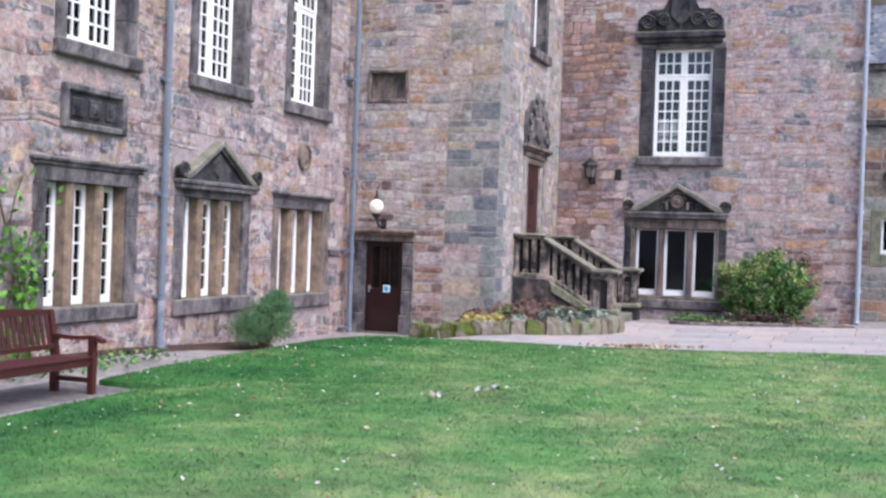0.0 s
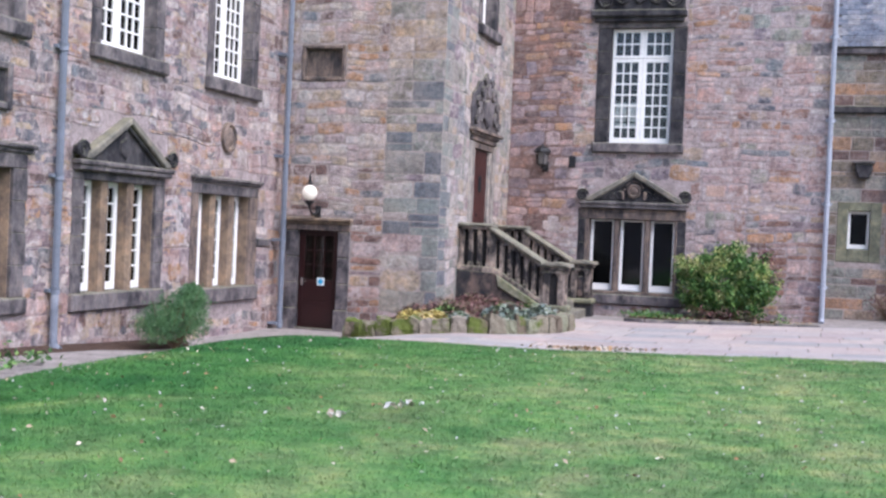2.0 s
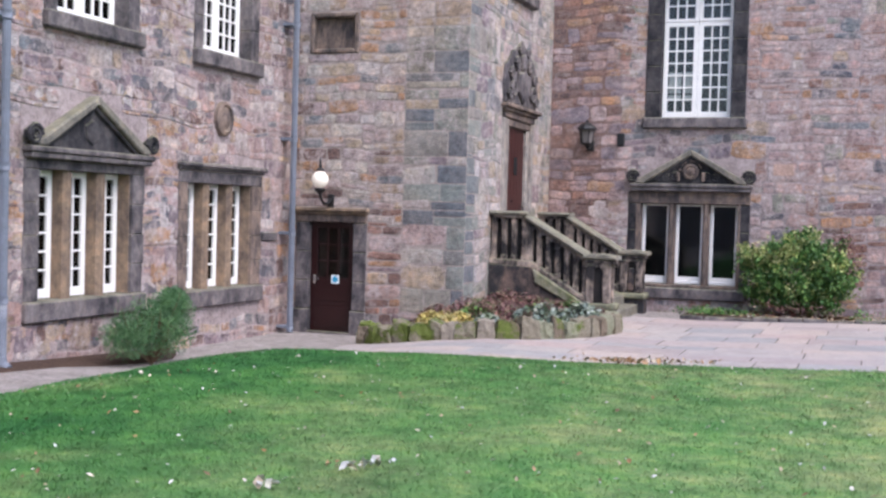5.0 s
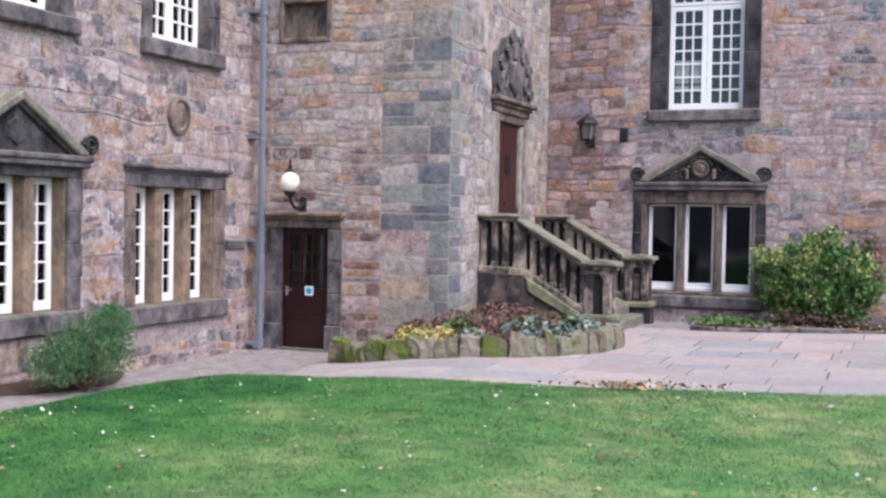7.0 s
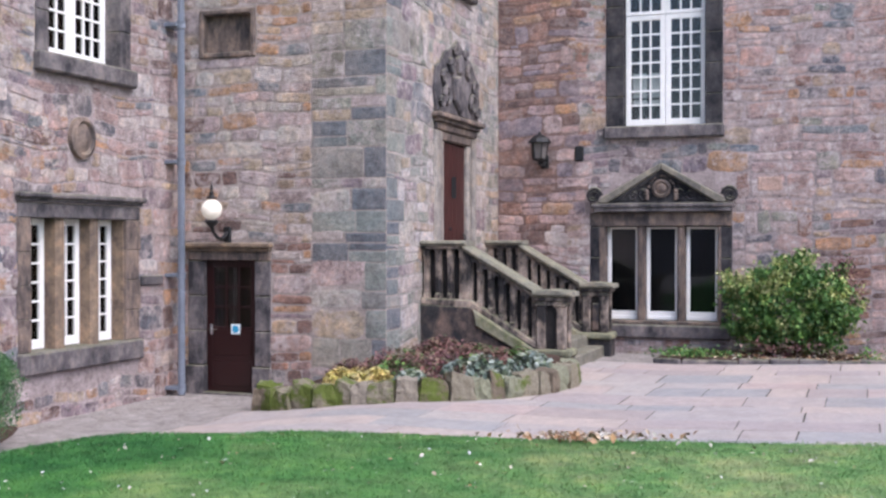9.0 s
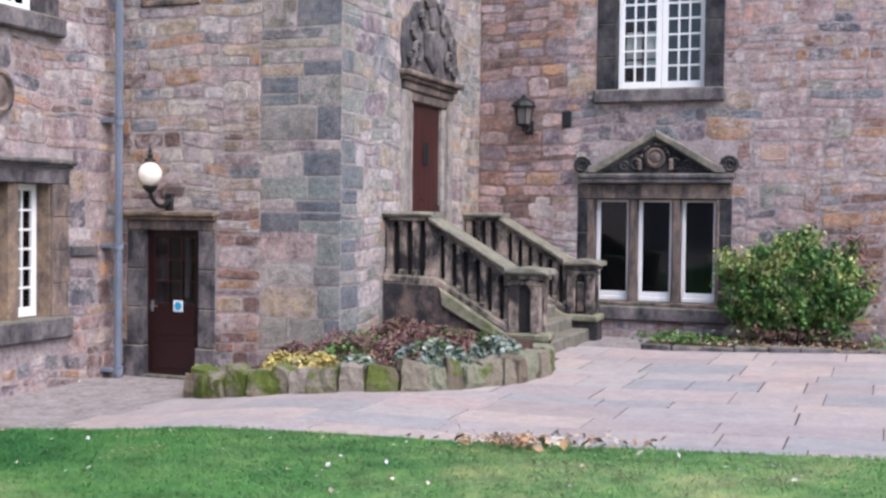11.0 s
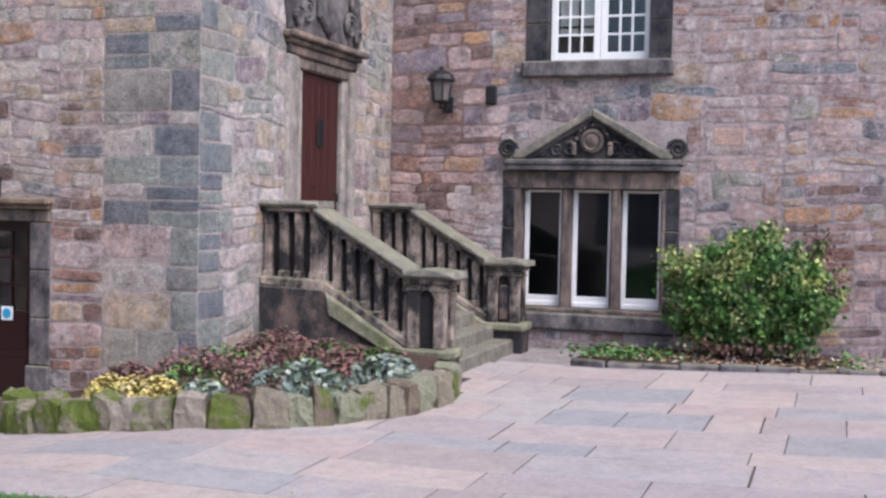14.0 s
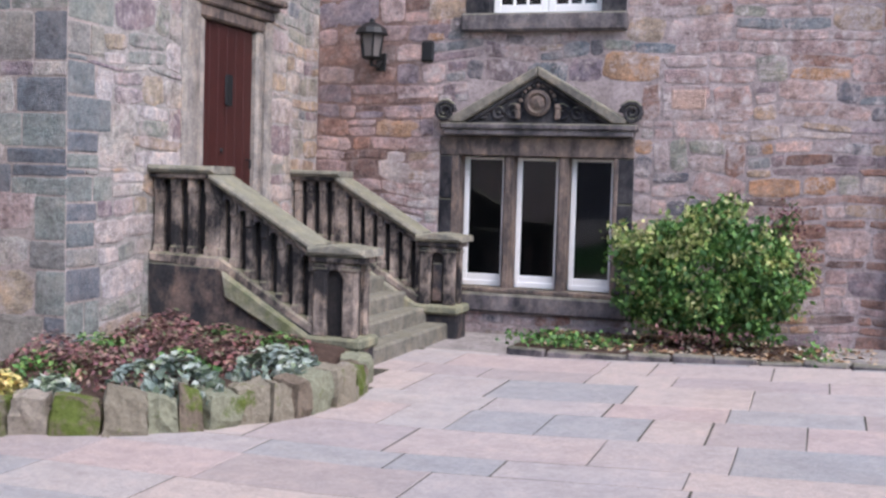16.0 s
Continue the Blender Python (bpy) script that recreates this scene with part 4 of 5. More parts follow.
bm = bmesh.new()
box(bm, 2.95, 9, 0, 4.4, 0.002, 0.014)
part("slate_field", bm, slate_roof, roof)

# plaque, medallion, small stones on the west wall
plaque = thing("wall_plaque", LEFT, "dark carved stone plaque in a moulded frame", "plaque", kind="structure")
part("panel", boxed(13.86, 15.14, 3.48, 3.94, 0, 0.03), dressed_black, plaque)
for a, b, c, d in ((13.78, 13.88, 3.40, 4.02), (15.12, 15.22, 3.40, 4.02), (13.88, 15.12, 3.40, 3.50), (13.88, 15.12, 3.92, 4.02)):
    part("frame_moulding", boxed(a, b, c, d, 0, 0.10, 0.02), dressed_dark, plaque)
for i in range(3):
    bm = bmesh.new()
    box(bm, 13.98 + 0.38 * i, 14.26 + 0.38 * i, 3.57, 3.84, 0.03, 0.055, 0.015)
    blob(bm, (14.12 + 0.38 * i, 3.70, 0.05), (0.09, 0.10, 0.03), i, 0.4, 1)
    part("carved_relief", bm, dressed_black, plaque)
med = thing("wall_medallion", LEFT, "weathered brown oval carved stone medallion", "carving", kind="structure")
bm = bmesh.new()
lathe(bm, [(0.26, 0.0), (0.26, 0.07), (0.21, 0.09), (0.18, 0.05), (0.10, 0.08), (0.04, 0.10)], (0, 0, 0), 20)
bm.transform(Matrix.Translation((21.2, 3.59, 0)) @ Matrix.Diagonal((0.95, 1.05, 1, 1)))
part("boss", bm, dressed_brown, med)
tab = tagged(put_mesh("stone_tablet", boxed(22.5, 23.02, 1.62, 1.76, -0.05, 0.05, 0.015), dressed_dark, LEFT), "small dark stone block projecting from the wall", "stone", kind="structure")
tab = tagged(put_mesh("wall_vent", boxed(-7.14, -6.98, 3.66, 3.92, -0.05, 0.05, 0.02), iron_black, BACK), "small dark iron wall vent", "vent")

# ---- stair ----
coping_stone = dressed_material("lichened_coping", (0.25, 0.235, 0.19), (0.14, 0.13, 0.105), 0.6, (0.40, 0.66))
stair = thing("stone_stair", Matrix.Identity(4), "worn grey stone steps up to the door", "stairs", kind="structure")
Y0, Y1 = 25.08, 27.98
step_stone = dressed_material("worn_step_stone", (0.215, 0.20, 0.165), (0.12, 0.115, 0.09), 0.25, (0.40, 0.7))
for i in range(6):
    x = -6.46 - 0.27 * i
    z0 = 0.2 + 0.175 * i if i else 0.1
    bm = bmesh.new()
    box(bm, -8.57 if i == 5 else x - 0.36, x, Y0, Y1, z0, 0.30 + 0.175 * (i + 1), 0.02)
    part("step", bm, step_stone, stair)


coping_mossy = dressed_material("mossy_string", (0.27, 0.25, 0.19), (0.13, 0.14, 0.07), 0.5)
plinth_stone = dressed_material("patchy_plinth", (0.16, 0.115, 0.095), (0.036, 0.035, 0.037), 0.5, (0.36, 0.52))


def balustrade(y, label, lean=0.0, sunk=False):
    """Sloping pierced balustrade: plinth, base course, balusters with round heads, coping and newel."""
    b = thing("balustrade", Matrix.Translation((lean, y, 0)), label, "balustrade", "stair balustrades", "structure")
    xa, xb, xc, xd = -8.57 - lean, -7.88, -6.78, -6.33
    za, zc = 2.18, 1.45  # top of the coping's underside at landing and at newel

    def under(x):
        return za if x < xb else za - 0.08 + (zc - za + 0.08) * (x - xb) / (xc - xb)

    h0, h1 = -0.13, 0.13
    bm = bmesh.new()

    def slab(pts, d0, d1, bev=0.02):
        m = prism(bmesh.new(), [(p[0], p[1]) for p in pts], d0, d1, bev)
        m.transform(Matrix(((1, 0, 0, 0), (0, 0, -1, 0), (0, 1, 0, 0), (0, 0, 0, 1))))
        return m

    part("plinth", slab([(xa, 0.2), (xd + 0.05, 0.2), (xd + 0.05, 0.68), (xc, 0.68), (xb + 0.1, 1.28), (xa, 1.30)], -0.17, 0.17), plinth_stone, b, "sooty plinth with moss")
    part("base_course", slab([(xa, 1.30), (xb + 0.1, 1.28), (xc, 0.68), (xc, 0.78), (xb + 0.1, 1.38), (xa, 1.40)], -0.16, 0.16, 0.02), baluster_stone, b)
    part("coping", slab([(xa, za), (xb + 0.05, za), (xb + 0.05, za + 0.075), (xa, za + 0.075)], -0.22, 0.22, 0.03), coping_stone, b, "mossy coping")
    part("coping", slab([(xb - 0.03, za - 0.06), (xc + 0.02, zc + 0.002), (xc + 0.02, zc + 0.095), (xb - 0.03, za + 0.035)], -0.20, 0.20, 0.03), coping_stone, b, "mossy sloping coping")
    part("coping", slab([(xc - 0.05, zc), (xd + 0.10, zc), (xd + 0.09, zc + 0.07), ((xc + xd) / 2, zc + 0.10), (xc - 0.04, zc + 0.08)], -0.25, 0.25, 0.03), coping_stone, b, "mossy newel cap")
    part("drip_moulding", slab([(xb - 0.02, za - 0.10), (xc, zc - 0.04), (xc, zc + 0.004), (xb - 0.02, za - 0.056)], -0.155, 0.155, 0.008), baluster_stone, b)
    part("drip_moulding", slab([(xa, za - 0.05), (xb + 0.02, za - 0.05), (xb + 0.02, za + 0.002), (xa, za + 0.002)], -0.165, 0.165, 0.01), baluster_stone, b)
    part("angle_pier", slab([(xb - 0.05, 1.36), (xb + 0.07, 1.30), (xb + 0.07, za - 0.13), (xb - 0.05, za - 0.04)], -0.135, 0.135, 0.015), baluster_stone, b, "streaked pier at the turn of the rail")
    part("fillet", slab([(xc - 0.02, zc - 0.07), (xd + 0.04, zc - 0.07), (xd + 0.04, zc), (xc - 0.02, zc)], -0.20, 0.20, 0.015), baluster_stone, b)
    # newel: core coloured dark as its shade, corner shafts, round-headed sunk panels
    part("newel", boxed(xc + 0.06, xd - 0.06, -0.12, 0.12, 0.68, zc - 0.07), shade_black, b, "newel post with sunk panels")
    for px in (xc + 0.075, xd - 0.075):
        for py in (-0.13, 0.13):
            part("newel_shaft", boxed(px - 0.073, px + 0.073, py - 0.05, py + 0.05, 0.68, zc - 0.07, 0.02), baluster_stone, b)
            part("shaft_cap", boxed(px - 0.083, px + 0.083, py - 0.058, py + 0.058, zc - 0.15, zc - 0.11, 0.012), baluster_stone, b)
    part("newel_base", boxed(xc - 0.05, xd + 0.08, -0.24, 0.24, 0.58, 0.69, 0.025), dressed_green, b, "mossy newel base")

    def arch(x0, x1, kind):
        """The piece over one opening, cut to a round head."""
        n, r, mid = 6, (x1 - x0) / 2, (x0 + x1) / 2
        spring = min(under(x0), under(x1)) - 0.05 - r
        pts = [(x0, under(x0)), (x0, spring)] + [(mid - r * math.cos(math.pi * k / n), spring + r * math.sin(math.pi * k / n)) for k in range(1, n)] + [(x1, spring), (x1, under(x1))]
        part("arch_head", slab(pts, -0.11, 0.11, 0.0), dressed_dark, b, "sooty round head of an opening")

    def posts(x0, x1, count):
        pitch = (x1 - x0) / count
        for i in range(count + 1):
            x = x0 + pitch * i
            lo = 1.40 if x < xb + 0.1 else 1.38 - 0.60 * (x - xb - 0.1) / (xc - xb - 0.1)
            p = bmesh.new()
            top = under(x) - 0.002
            prof = [(0.058, lo - 0.02), (0.058, lo + 0.05), (0.049, lo + 0.07), (0.049, top - 0.20), (0.056, top - 0.17), (0.053, top - 0.14), (0.055, top)]
            rings = []
            for r, z in prof:
                rings.append([p.verts.new((x + sx * r, sy * r * 2.3, z)) for sx, sy in ((-1, -0.6), (-0.6, -1), (0.6, -1), (1, -0.6), (1, 0.6), (0.6, 1), (-0.6, 1), (-1, 0.6))])
            for q, s in zip(rings, rings[1:]):
                for k in range(8):
                    p.faces.new((q[k], q[(k + 1) % 8], s[(k + 1) % 8], s[k]))
            p.faces.new(rings[0][::-1])
            p.faces.new(rings[-1])
            part("baluster", fix(p), baluster_stone, b)
            if i < count:
                arch(x + 0.045, x + pitch - 0.045, 0)

    for py in (-0.155, 0.155):
        r, m0, sp = 0.075, (xc + xd) / 2, zc - 0.20
        pts = [(m0 - 0.10, zc - 0.07), (m0 - 0.10, sp), (m0 - r, sp)] + [(m0 - r * math.cos(math.pi * k / 8), sp + r * math.sin(math.pi * k / 8)) for k in range(1, 8)] + [(m0 + r, sp), (m0 + 0.10, sp), (m0 + 0.10, zc - 0.07)]
        part("panel_arch", slab(pts, -py - 0.02, -py + 0.02, 0.0), baluster_stone, b)
    part("string", slab([(xb + 0.16, 1.24), (xc - 0.02, 0.69), (xc - 0.02, 0.53), (xb + 0.20, 1.00)], -0.02, 0.235, 0.02), coping_mossy, b, "mossy sloping string stone")
    # dark sheet added across the openings to stand for their shade
    part("sunk_panel", slab([(xa, 1.38), (xb + 0.1, 1.36), (xc, 0.76), (xc, zc - 0.01), (xb, za - 0.01), (xa, za - 0.01)], -0.02, 0.02, 0.0), shade_black, b, "near-black sheet that stands for the shade between the balusters")
    if sunk:
        part("blind_panel", boxed(xc + 0.16, xd - 0.16, -0.16, -0.11, 0.72, zc - 0.26, 0.02), plinth_stone, b, "worn pale blind panel")
    posts(xa + 0.07, xb - 0.05, 3)
    posts(xb + 0.06, xc - 0.03, 6)
    return b


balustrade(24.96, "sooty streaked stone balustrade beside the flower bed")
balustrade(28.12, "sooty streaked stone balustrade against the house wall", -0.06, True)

# ---- pipes ----


def downpipe(frame_m, u, v0, v1, w, r, material, label, joints, shoe=True):
    p = thing("downpipe", frame_m, label, "downpipe")
    part("pipe", tube(bmesh.new(), [(u, v0 + 0.02, w), (u, v1, w)], r, 12), material, p)
    for v in joints:
        collar = part("collar", tube(bmesh.new(), [(u, v - 0.05, w), (u, v + 0.05, w)], r + 0.014, 12), material, p)
        part("bracket", boxed(u - r - 0.05, u + r + 0.05, v - 0.025, v + 0.025, 0.0, w - r * 0.4, 0.004), material, collar)
    if shoe:
        part("shoe", tube(bmesh.new(), [(u, v0 + 0.14, w), (u, v0 + 0.06, w + 0.02), (u, v0 + 0.01, w + 0.10)], r + 0.006, 12), material, p)
    return p


lower_pipe = downpipe(LEFT, 16.22, 0.16, TOP, 0.11, 0.055, pipe_paint, "blue-grey painted downpipe on the rubble wall", (1.0, 2.6, 4.4, 6.2))
part("lower_length", tube(bmesh.new(), [(16.22, 0.2, 0.11), (16.22, 0.98, 0.11)], 0.058, 12), pipe_pale, lower_pipe, "unpainted pale lower length")
downpipe(LEFT, 23.22, -0.02, TOP, 0.22, 0.055, pipe_paint, "blue-grey painted downpipe in the wall corner", (0.1, 1.75, 3.4, 5.4), False)
downpipe(BACK, -1.45, 0.42, TOP, 0.12, 0.055, pipe_pale, "pale grey downpipe at the end of the wall", (1.2, 3.0, 4.8, 6.6))

# ---- lamps ----
lamp = thing("globe_lamp", DOORW @ Matrix.Translation((-11.08, 2.30, 0)), "black iron wall lamp with a glowing white globe", "wall lamp")
part("wall_plate", boxed(-0.06, 0.06, -0.10, 0.16, 0, 0.05, 0.015), iron_black, lamp)
part("arm", tube(bmesh.new(), [(0, 0.06, 0.04), (0, -0.02, 0.16), (0, -0.01, 0.30), (0, 0.08, 0.42), (0, 0.17, 0.46)], [0.035, 0.03, 0.026, 0.024, 0.03], 8), iron_black, lamp)
part("cup", lathe(bmesh.new(), [(0.03, 0.15), (0.085, 0.20), (0.10, 0.235), (0.09, 0.25)], (0, 0, 0.46), 16, "v"), iron_black, lamp)
globe = bmesh.new()
bmesh.ops.create_uvsphere(globe, u_segments=24, v_segments=14, radius=0.148, matrix=Matrix.Translation((0, 0.40, 0.46)))
smooth(part("globe", globe, opal, lamp, "white opal glass globe"))
globe_ob = lamp.children[-1]
part("finial", lathe(bmesh.new(), [(0.075, 0.555), (0.07, 0.58), (0.03, 0.60), (0.035, 0.64), (0.018, 0.67), (0.028, 0.70), (0.008, 0.76), (0.002, 0.80)], (0, 0, 0.46), 12, "v"), iron_black, globe_ob, "black iron finial")

lantern = thing("wall_lantern", BACK @ Matrix.Translation((-7.71, 3.65, 0.30)) @ Matrix.Diagonal((1.15, 0.88, 1.15, 1)), "black iron wall lantern with dusky glass", "wall lamp")
part("bracket", tube(bmesh.new(), [(0.02, 0.02, -0.26), (0.02, -0.08, -0.12), (0, -0.06, 0), (0, 0.02, 0)], 0.022, 8), iron_black, lantern)
part("bracket_plate", boxed(-0.04, 0.08, -0.12, 0.14, -0.26, -0.235, 0.01), iron_black, lantern)
part("base", lathe(bmesh.new(), [(0.03, 0.0), (0.10, 0.03), (0.11, 0.05)], n=8, up="v"), iron_black, lantern)
for k in range(6):
    a = 6.2832 * k / 6
    part("bar", tube(bmesh.new(), [(0.10 * math.cos(a), 0.05, 0.10 * math.sin(a)), (0.14 * math.cos(a), 0.37, 0.14 * math.sin(a))], 0.010, 6), iron_black, lantern)
part("glass", lathe(bmesh.new(), [(0.088, 0.05), (0.128, 0.37)], n=6, up="v"), plain_material("dusky_lantern_glass", (0.16, 0.14, 0.13), 0.25, 0.5, 0, 0.2), lantern, "dusky lantern glass")
part("hood", lathe(bmesh.new(), [(0.175, 0.36), (0.18, 0.38), (0.15, 0.45), (0.09, 0.51), (0.03, 0.54), (0.03, 0.57), (0.005, 0.60)], n=12, up="v"), iron_black, lantern)

# ---- bench ----
bench = thing("garden_bench", pose(-9.6, 10.2, ground_z(-9.6, 10.2) + 0.012, 0, 0, 0) @ Matrix.Diagonal((1, 1, 0.92, 1)), "dark red stained wooden slatted garden bench on a paved pad", "bench")
HY = 0.98
for y in (-HY, HY):
    part("front_leg", boxed(0.20, 0.28, y - 0.035, y + 0.035, 0, 0.64, 0.006), bench_wood, bench)
    leg = bmesh.new()
    prism(leg, [(-0.28, 0.0), (-0.20, 0.0), (-0.20, 0.45), (-0.30, 0.96), (-0.37, 0.96), (-0.28, 0.45)], y - 0.035, y + 0.035, 0.0)
    leg.transform(Matrix(((1, 0, 0, 0), (0, 0, 1, 0), (0, 1, 0, 0), (0, 0, 0, 1))))
    part("back_leg", fix(leg), bench_wood, bench)
    arm = bmesh.new()
    prism(arm, [(-0.32, 0.64), (-0.05, 0.625), (0.26, 0.64), (0.38, 0.60), (0.38, 0.64), (0.27, 0.69), (0.0, 0.665), (-0.32, 0.69)], y - 0.045, y + 0.045, 0.0)
    arm.transform(Matrix(((1, 0, 0, 0), (0, 0, 1, 0), (0, 1, 0, 0), (0, 0, 0, 1))))
    part("armrest", fix(arm), bench_wood, bench)
    part("side_stretcher", boxed(-0.22, 0.22, y - 0.022, y + 0.022, 0.13, 0.19, 0.004), bench_wood, bench)
    part("side_rail", boxed(-0.22, 0.22, y - 0.025, y + 0.025, 0.33, 0.42, 0.004), bench_wood, bench)
part("front_rail", boxed(0.21, 0.25, -HY, HY, 0.33, 0.42, 0.005), bench_wood, bench)
part("back_rail", boxed(-0.27, -0.22, -HY, HY, 0.33, 0.42, 0.005), bench_wood, bench)
for i in range(6):
    x = -0.17 + 0.075 * i
    part("seat_slat", boxed(x, x + 0.062, -HY, HY, 0.42, 0.445, 0.006), bench_wood, bench)
bm = bmesh.new()
prism(bm, [(-HY, 0.90), (HY, 0.90), (HY, 0.96), (0, 1.01), (-HY, 0.96)], -0.035, 0.015, 0.005)
bm.transform(Matrix(((0, 0, 1, -0.32), (1, 0, 0, 0), (0, 1, 0, 0), (0, 0, 0, 1))))
part("top_rail", fix(bm), bench_wood, bench)
part("lower_back_rail", boxed(-0.265, -0.225, -HY, HY, 0.50, 0.56, 0.005), bench_wood, bench)
for i in range(21):
    y = -HY + 0.09 + i * (2 * HY - 0.18) / 20
    bm = boxed(-0.012, 0.012, y - 0.022, y + 0.022, 0, 0.37, 0.003)
    bm.transform(Matrix.Translation((-0.245, 0, 0.545)) @ Matrix.Rotation(radians(-11), 4, "Y"))
    part("back_slat", bm, bench_wood, bench)
pad = bmesh.new()
prism(pad, [(-10.35, 8.2), (-8.55, 8.2), (-8.45, 10.6), (-8.62, 11.75), (-10.35, 11.85)], 0.0, 0.05, 0.008)
pad = put_mesh("bench_pad", pad, pad_concrete, Matrix.Translation((0, 0, ground_z(-9.6, 10.2) - 0.038)))
tagged(pad, "pale paved pad under the bench", "paving", kind="structure")

# ---- beds, plants ----
LEAF = [(-0.5, 0, 0), (0, -0.32, 0.08), (0.5, 0, 0.0), (0, 0.32, 0.08)]


def leaves(name, places, size, material, parent=None, label="", seed=1, flat=0.0, spread=0.5, aspect=1.0):
    """Many small folded leaves, one at each place."""
    rng = random.Random(seed)
    verts, faces = [], []
    for p in places:
        q = Euler((rng.gauss(0, 1) * (1 - flat), rng.gauss(0, 1) * (1 - flat), rng.uniform(0, 6.28))).to_matrix()
        s = size * rng.uniform(1 - spread, 1 + spread)
        k = len(verts)
        verts += [Vector(p) + q @ Vector((a * s, b * s * aspect, c * s)) for a, b, c in LEAF]
        faces += [(k, k + 1, k + 2), (k, k + 2, k + 3)]
    me = bpy.data.meshes.new(name)
    me.from_pydata([tuple(v) for v in verts], [], faces)
    me.materials.append(material)
    ob = new(name, me)
    ob.parent = parent
    return tagged(ob, label)


def bushy(rng, n, size, lumps, hollow=0.55):
    """Places in an uneven mass made of several overlapping lumps, denser towards the outside."""
    out = []
    while len(out) < n:
        c, r = lumps[rng.randrange(len(lumps))]
        d = Vector((rng.gauss(0, 1), rng.gauss(0, 1), rng.gauss(0, 1))).normalized()
        k = rng.uniform(hollow, 1.0) + 0.16 * rng.gauss(0, 1) * (rng.random() < 0.25)
        p = Vector((c[0] + d.x * r[0] * k, c[1] + d.y * r[1] * k, c[2] + d.z * r[2] * k))
        if p.z > 0.02:
            out.append(p)
    return out


def twigs(parent, rng, tips, foot, r=0.014, name="stem"):
    for t in tips:
        mid = Vector(foot).lerp(Vector(t), 0.5) + Vector((rng.uniform(-0.1, 0.1), rng.uniform(-0.1, 0.1), 0.05))
        part(name, tube(bmesh.new(), [foot, mid, t], [r, r * 0.7, r * 0.3], 5), bark, parent)


rng = random.Random(7)
shrub = thing("variegated_shrub", pose(-3.5, 28.05, 0.36), "bushy variegated green shrub against the wall", "shrub")
green, pale = [], []
for _ in range(430):
    d = Vector((rng.gauss(0, 1), rng.gauss(0, 0.8) - 0.35, rng.gauss(0, 1))).normalized()
    lobe = 1 + 0.34 * noise.noise(d * 2.3 + Vector((4.1, 0, 1.7))) + 0.12 * noise.noise(d * 6)
    k = rng.uniform(0.45, 1.0) ** 0.6 * lobe
    tip = Vector((0.08 + 1.04 * d.x * k, 0.52 * d.y * k, 0.88 + 0.80 * d.z * k))
    if tip.z < 0.12:
        continue
    way = (d + Vector((0, -0.1, 0.45)) + 0.5 * Vector((rng.gauss(0, 1), rng.gauss(0, 1), rng.gauss(0, 1)))).normalized()
    reach = rng.uniform(0.12, 0.34)
    bright = rng.random() < (0.16 + 0.34 * (tip.z > 1.0)) * (k > 0.7)
    for n in range(rng.randrange(26, 52)):
        f = rng.random()
        p = tip + way * reach * (f - 0.6) + 0.05 * Vector((rng.gauss(0, 1), rng.gauss(0, 1), rng.gauss(0, 1)))
        (pale if bright and f > 0.3 else green).append(p)
leaves("green_leaves", green, 0.070, leaf_green, shrub, "glossy green leaves", 3)
leaves("pale_leaves", pale, 0.066, leaf_variegated, shrub, "yellow-edged leaves", 4)
leaves("sprig_leaves", bushy(rng, 750, 1, [((1.0, 0.1, 1.1), (0.28, 0.25, 0.5)), ((0.85, 0.1, 1.5), (0.25, 0.2, 0.25)), ((0.0, -0.45, 0.2), (0.95, 0.25, 0.2))], 0.1), 0.05, leaf_red, shrub, "sparse brown sprigs", 5)
twigs(shrub, rng, [(rng.uniform(-0.9, 0.95), rng.uniform(-0.3, 0.2), rng.uniform(0.7, 1.6)) for _ in range(22)], (0, 0, 0.0))
twigs(shrub, rng, [(rng.uniform(-0.8, 0.9), -0.5, rng.uniform(0.15, 0.4)) for _ in range(14)], (0, 0, 0.05), 0.012)

rose = thing("rosemary_bush", pose(-11.05, 18.1, ground_z(-11.05, 18.1)), "feathery green rosemary bush at the foot of the wall", "shrub")
lumps = [((0.05, 0, 0.55), (0.42, 0.55, 0.38)), ((0.0, -0.45, 0.40), (0.35, 0.42, 0.30)), ((0.05, 0.40, 0.66), (0.32, 0.42, 0.34)), ((0.12, 0.1, 0.38), (0.42, 0.6, 0.3)), ((0.0, 0.55, 0.8), (0.2, 0.25, 0.22))]
leaves("needles", bushy(rng, 13000, 1, lumps, 0.35), 0.06, leaf_rosemary, rose, "", 6, 0.0, 0.4, 0.28)
twigs(rose, rng, [(rng.uniform(-0.3, 0.4), rng.uniform(-0.8, 0.8), rng.uniform(0.3, 0.95)) for _ in range(26)], (0.05, 0, 0.0), 0.012)

climb = thing("climbing_plant", pose(-11.55, 12.6, ground_z(-11.55, 12.6)), "light green climbing plant trained up the wall", "climber")
stems = []
for k in range(6):
    y, pts = -0.6 + 0.24 * k, []
    for i in range(9):
        pts.append((-0.30 + 0.05 * math.sin(i + k), y + 0.16 * math.sin(i * 0.8 + k * 1.7), 0.31 * i))
    stems.append(pts)
    part("stem", tube(bmesh.new(), pts, [0.014 - 0.001 * i for i in range(9)], 5), bark, climb)
spots = [Vector(q) + Vector((rng.uniform(-0.03, 0.18), rng.gauss(0, 0.14), rng.gauss(0, 0.14))) for s in stems for q in s for _ in range(16) if q[2] < 1.8 or rng.random() < 0.16]
leaves("climber_leaves", spots, 0.12, leaf_climber, climb, "", 8, 0.0, 0.4)
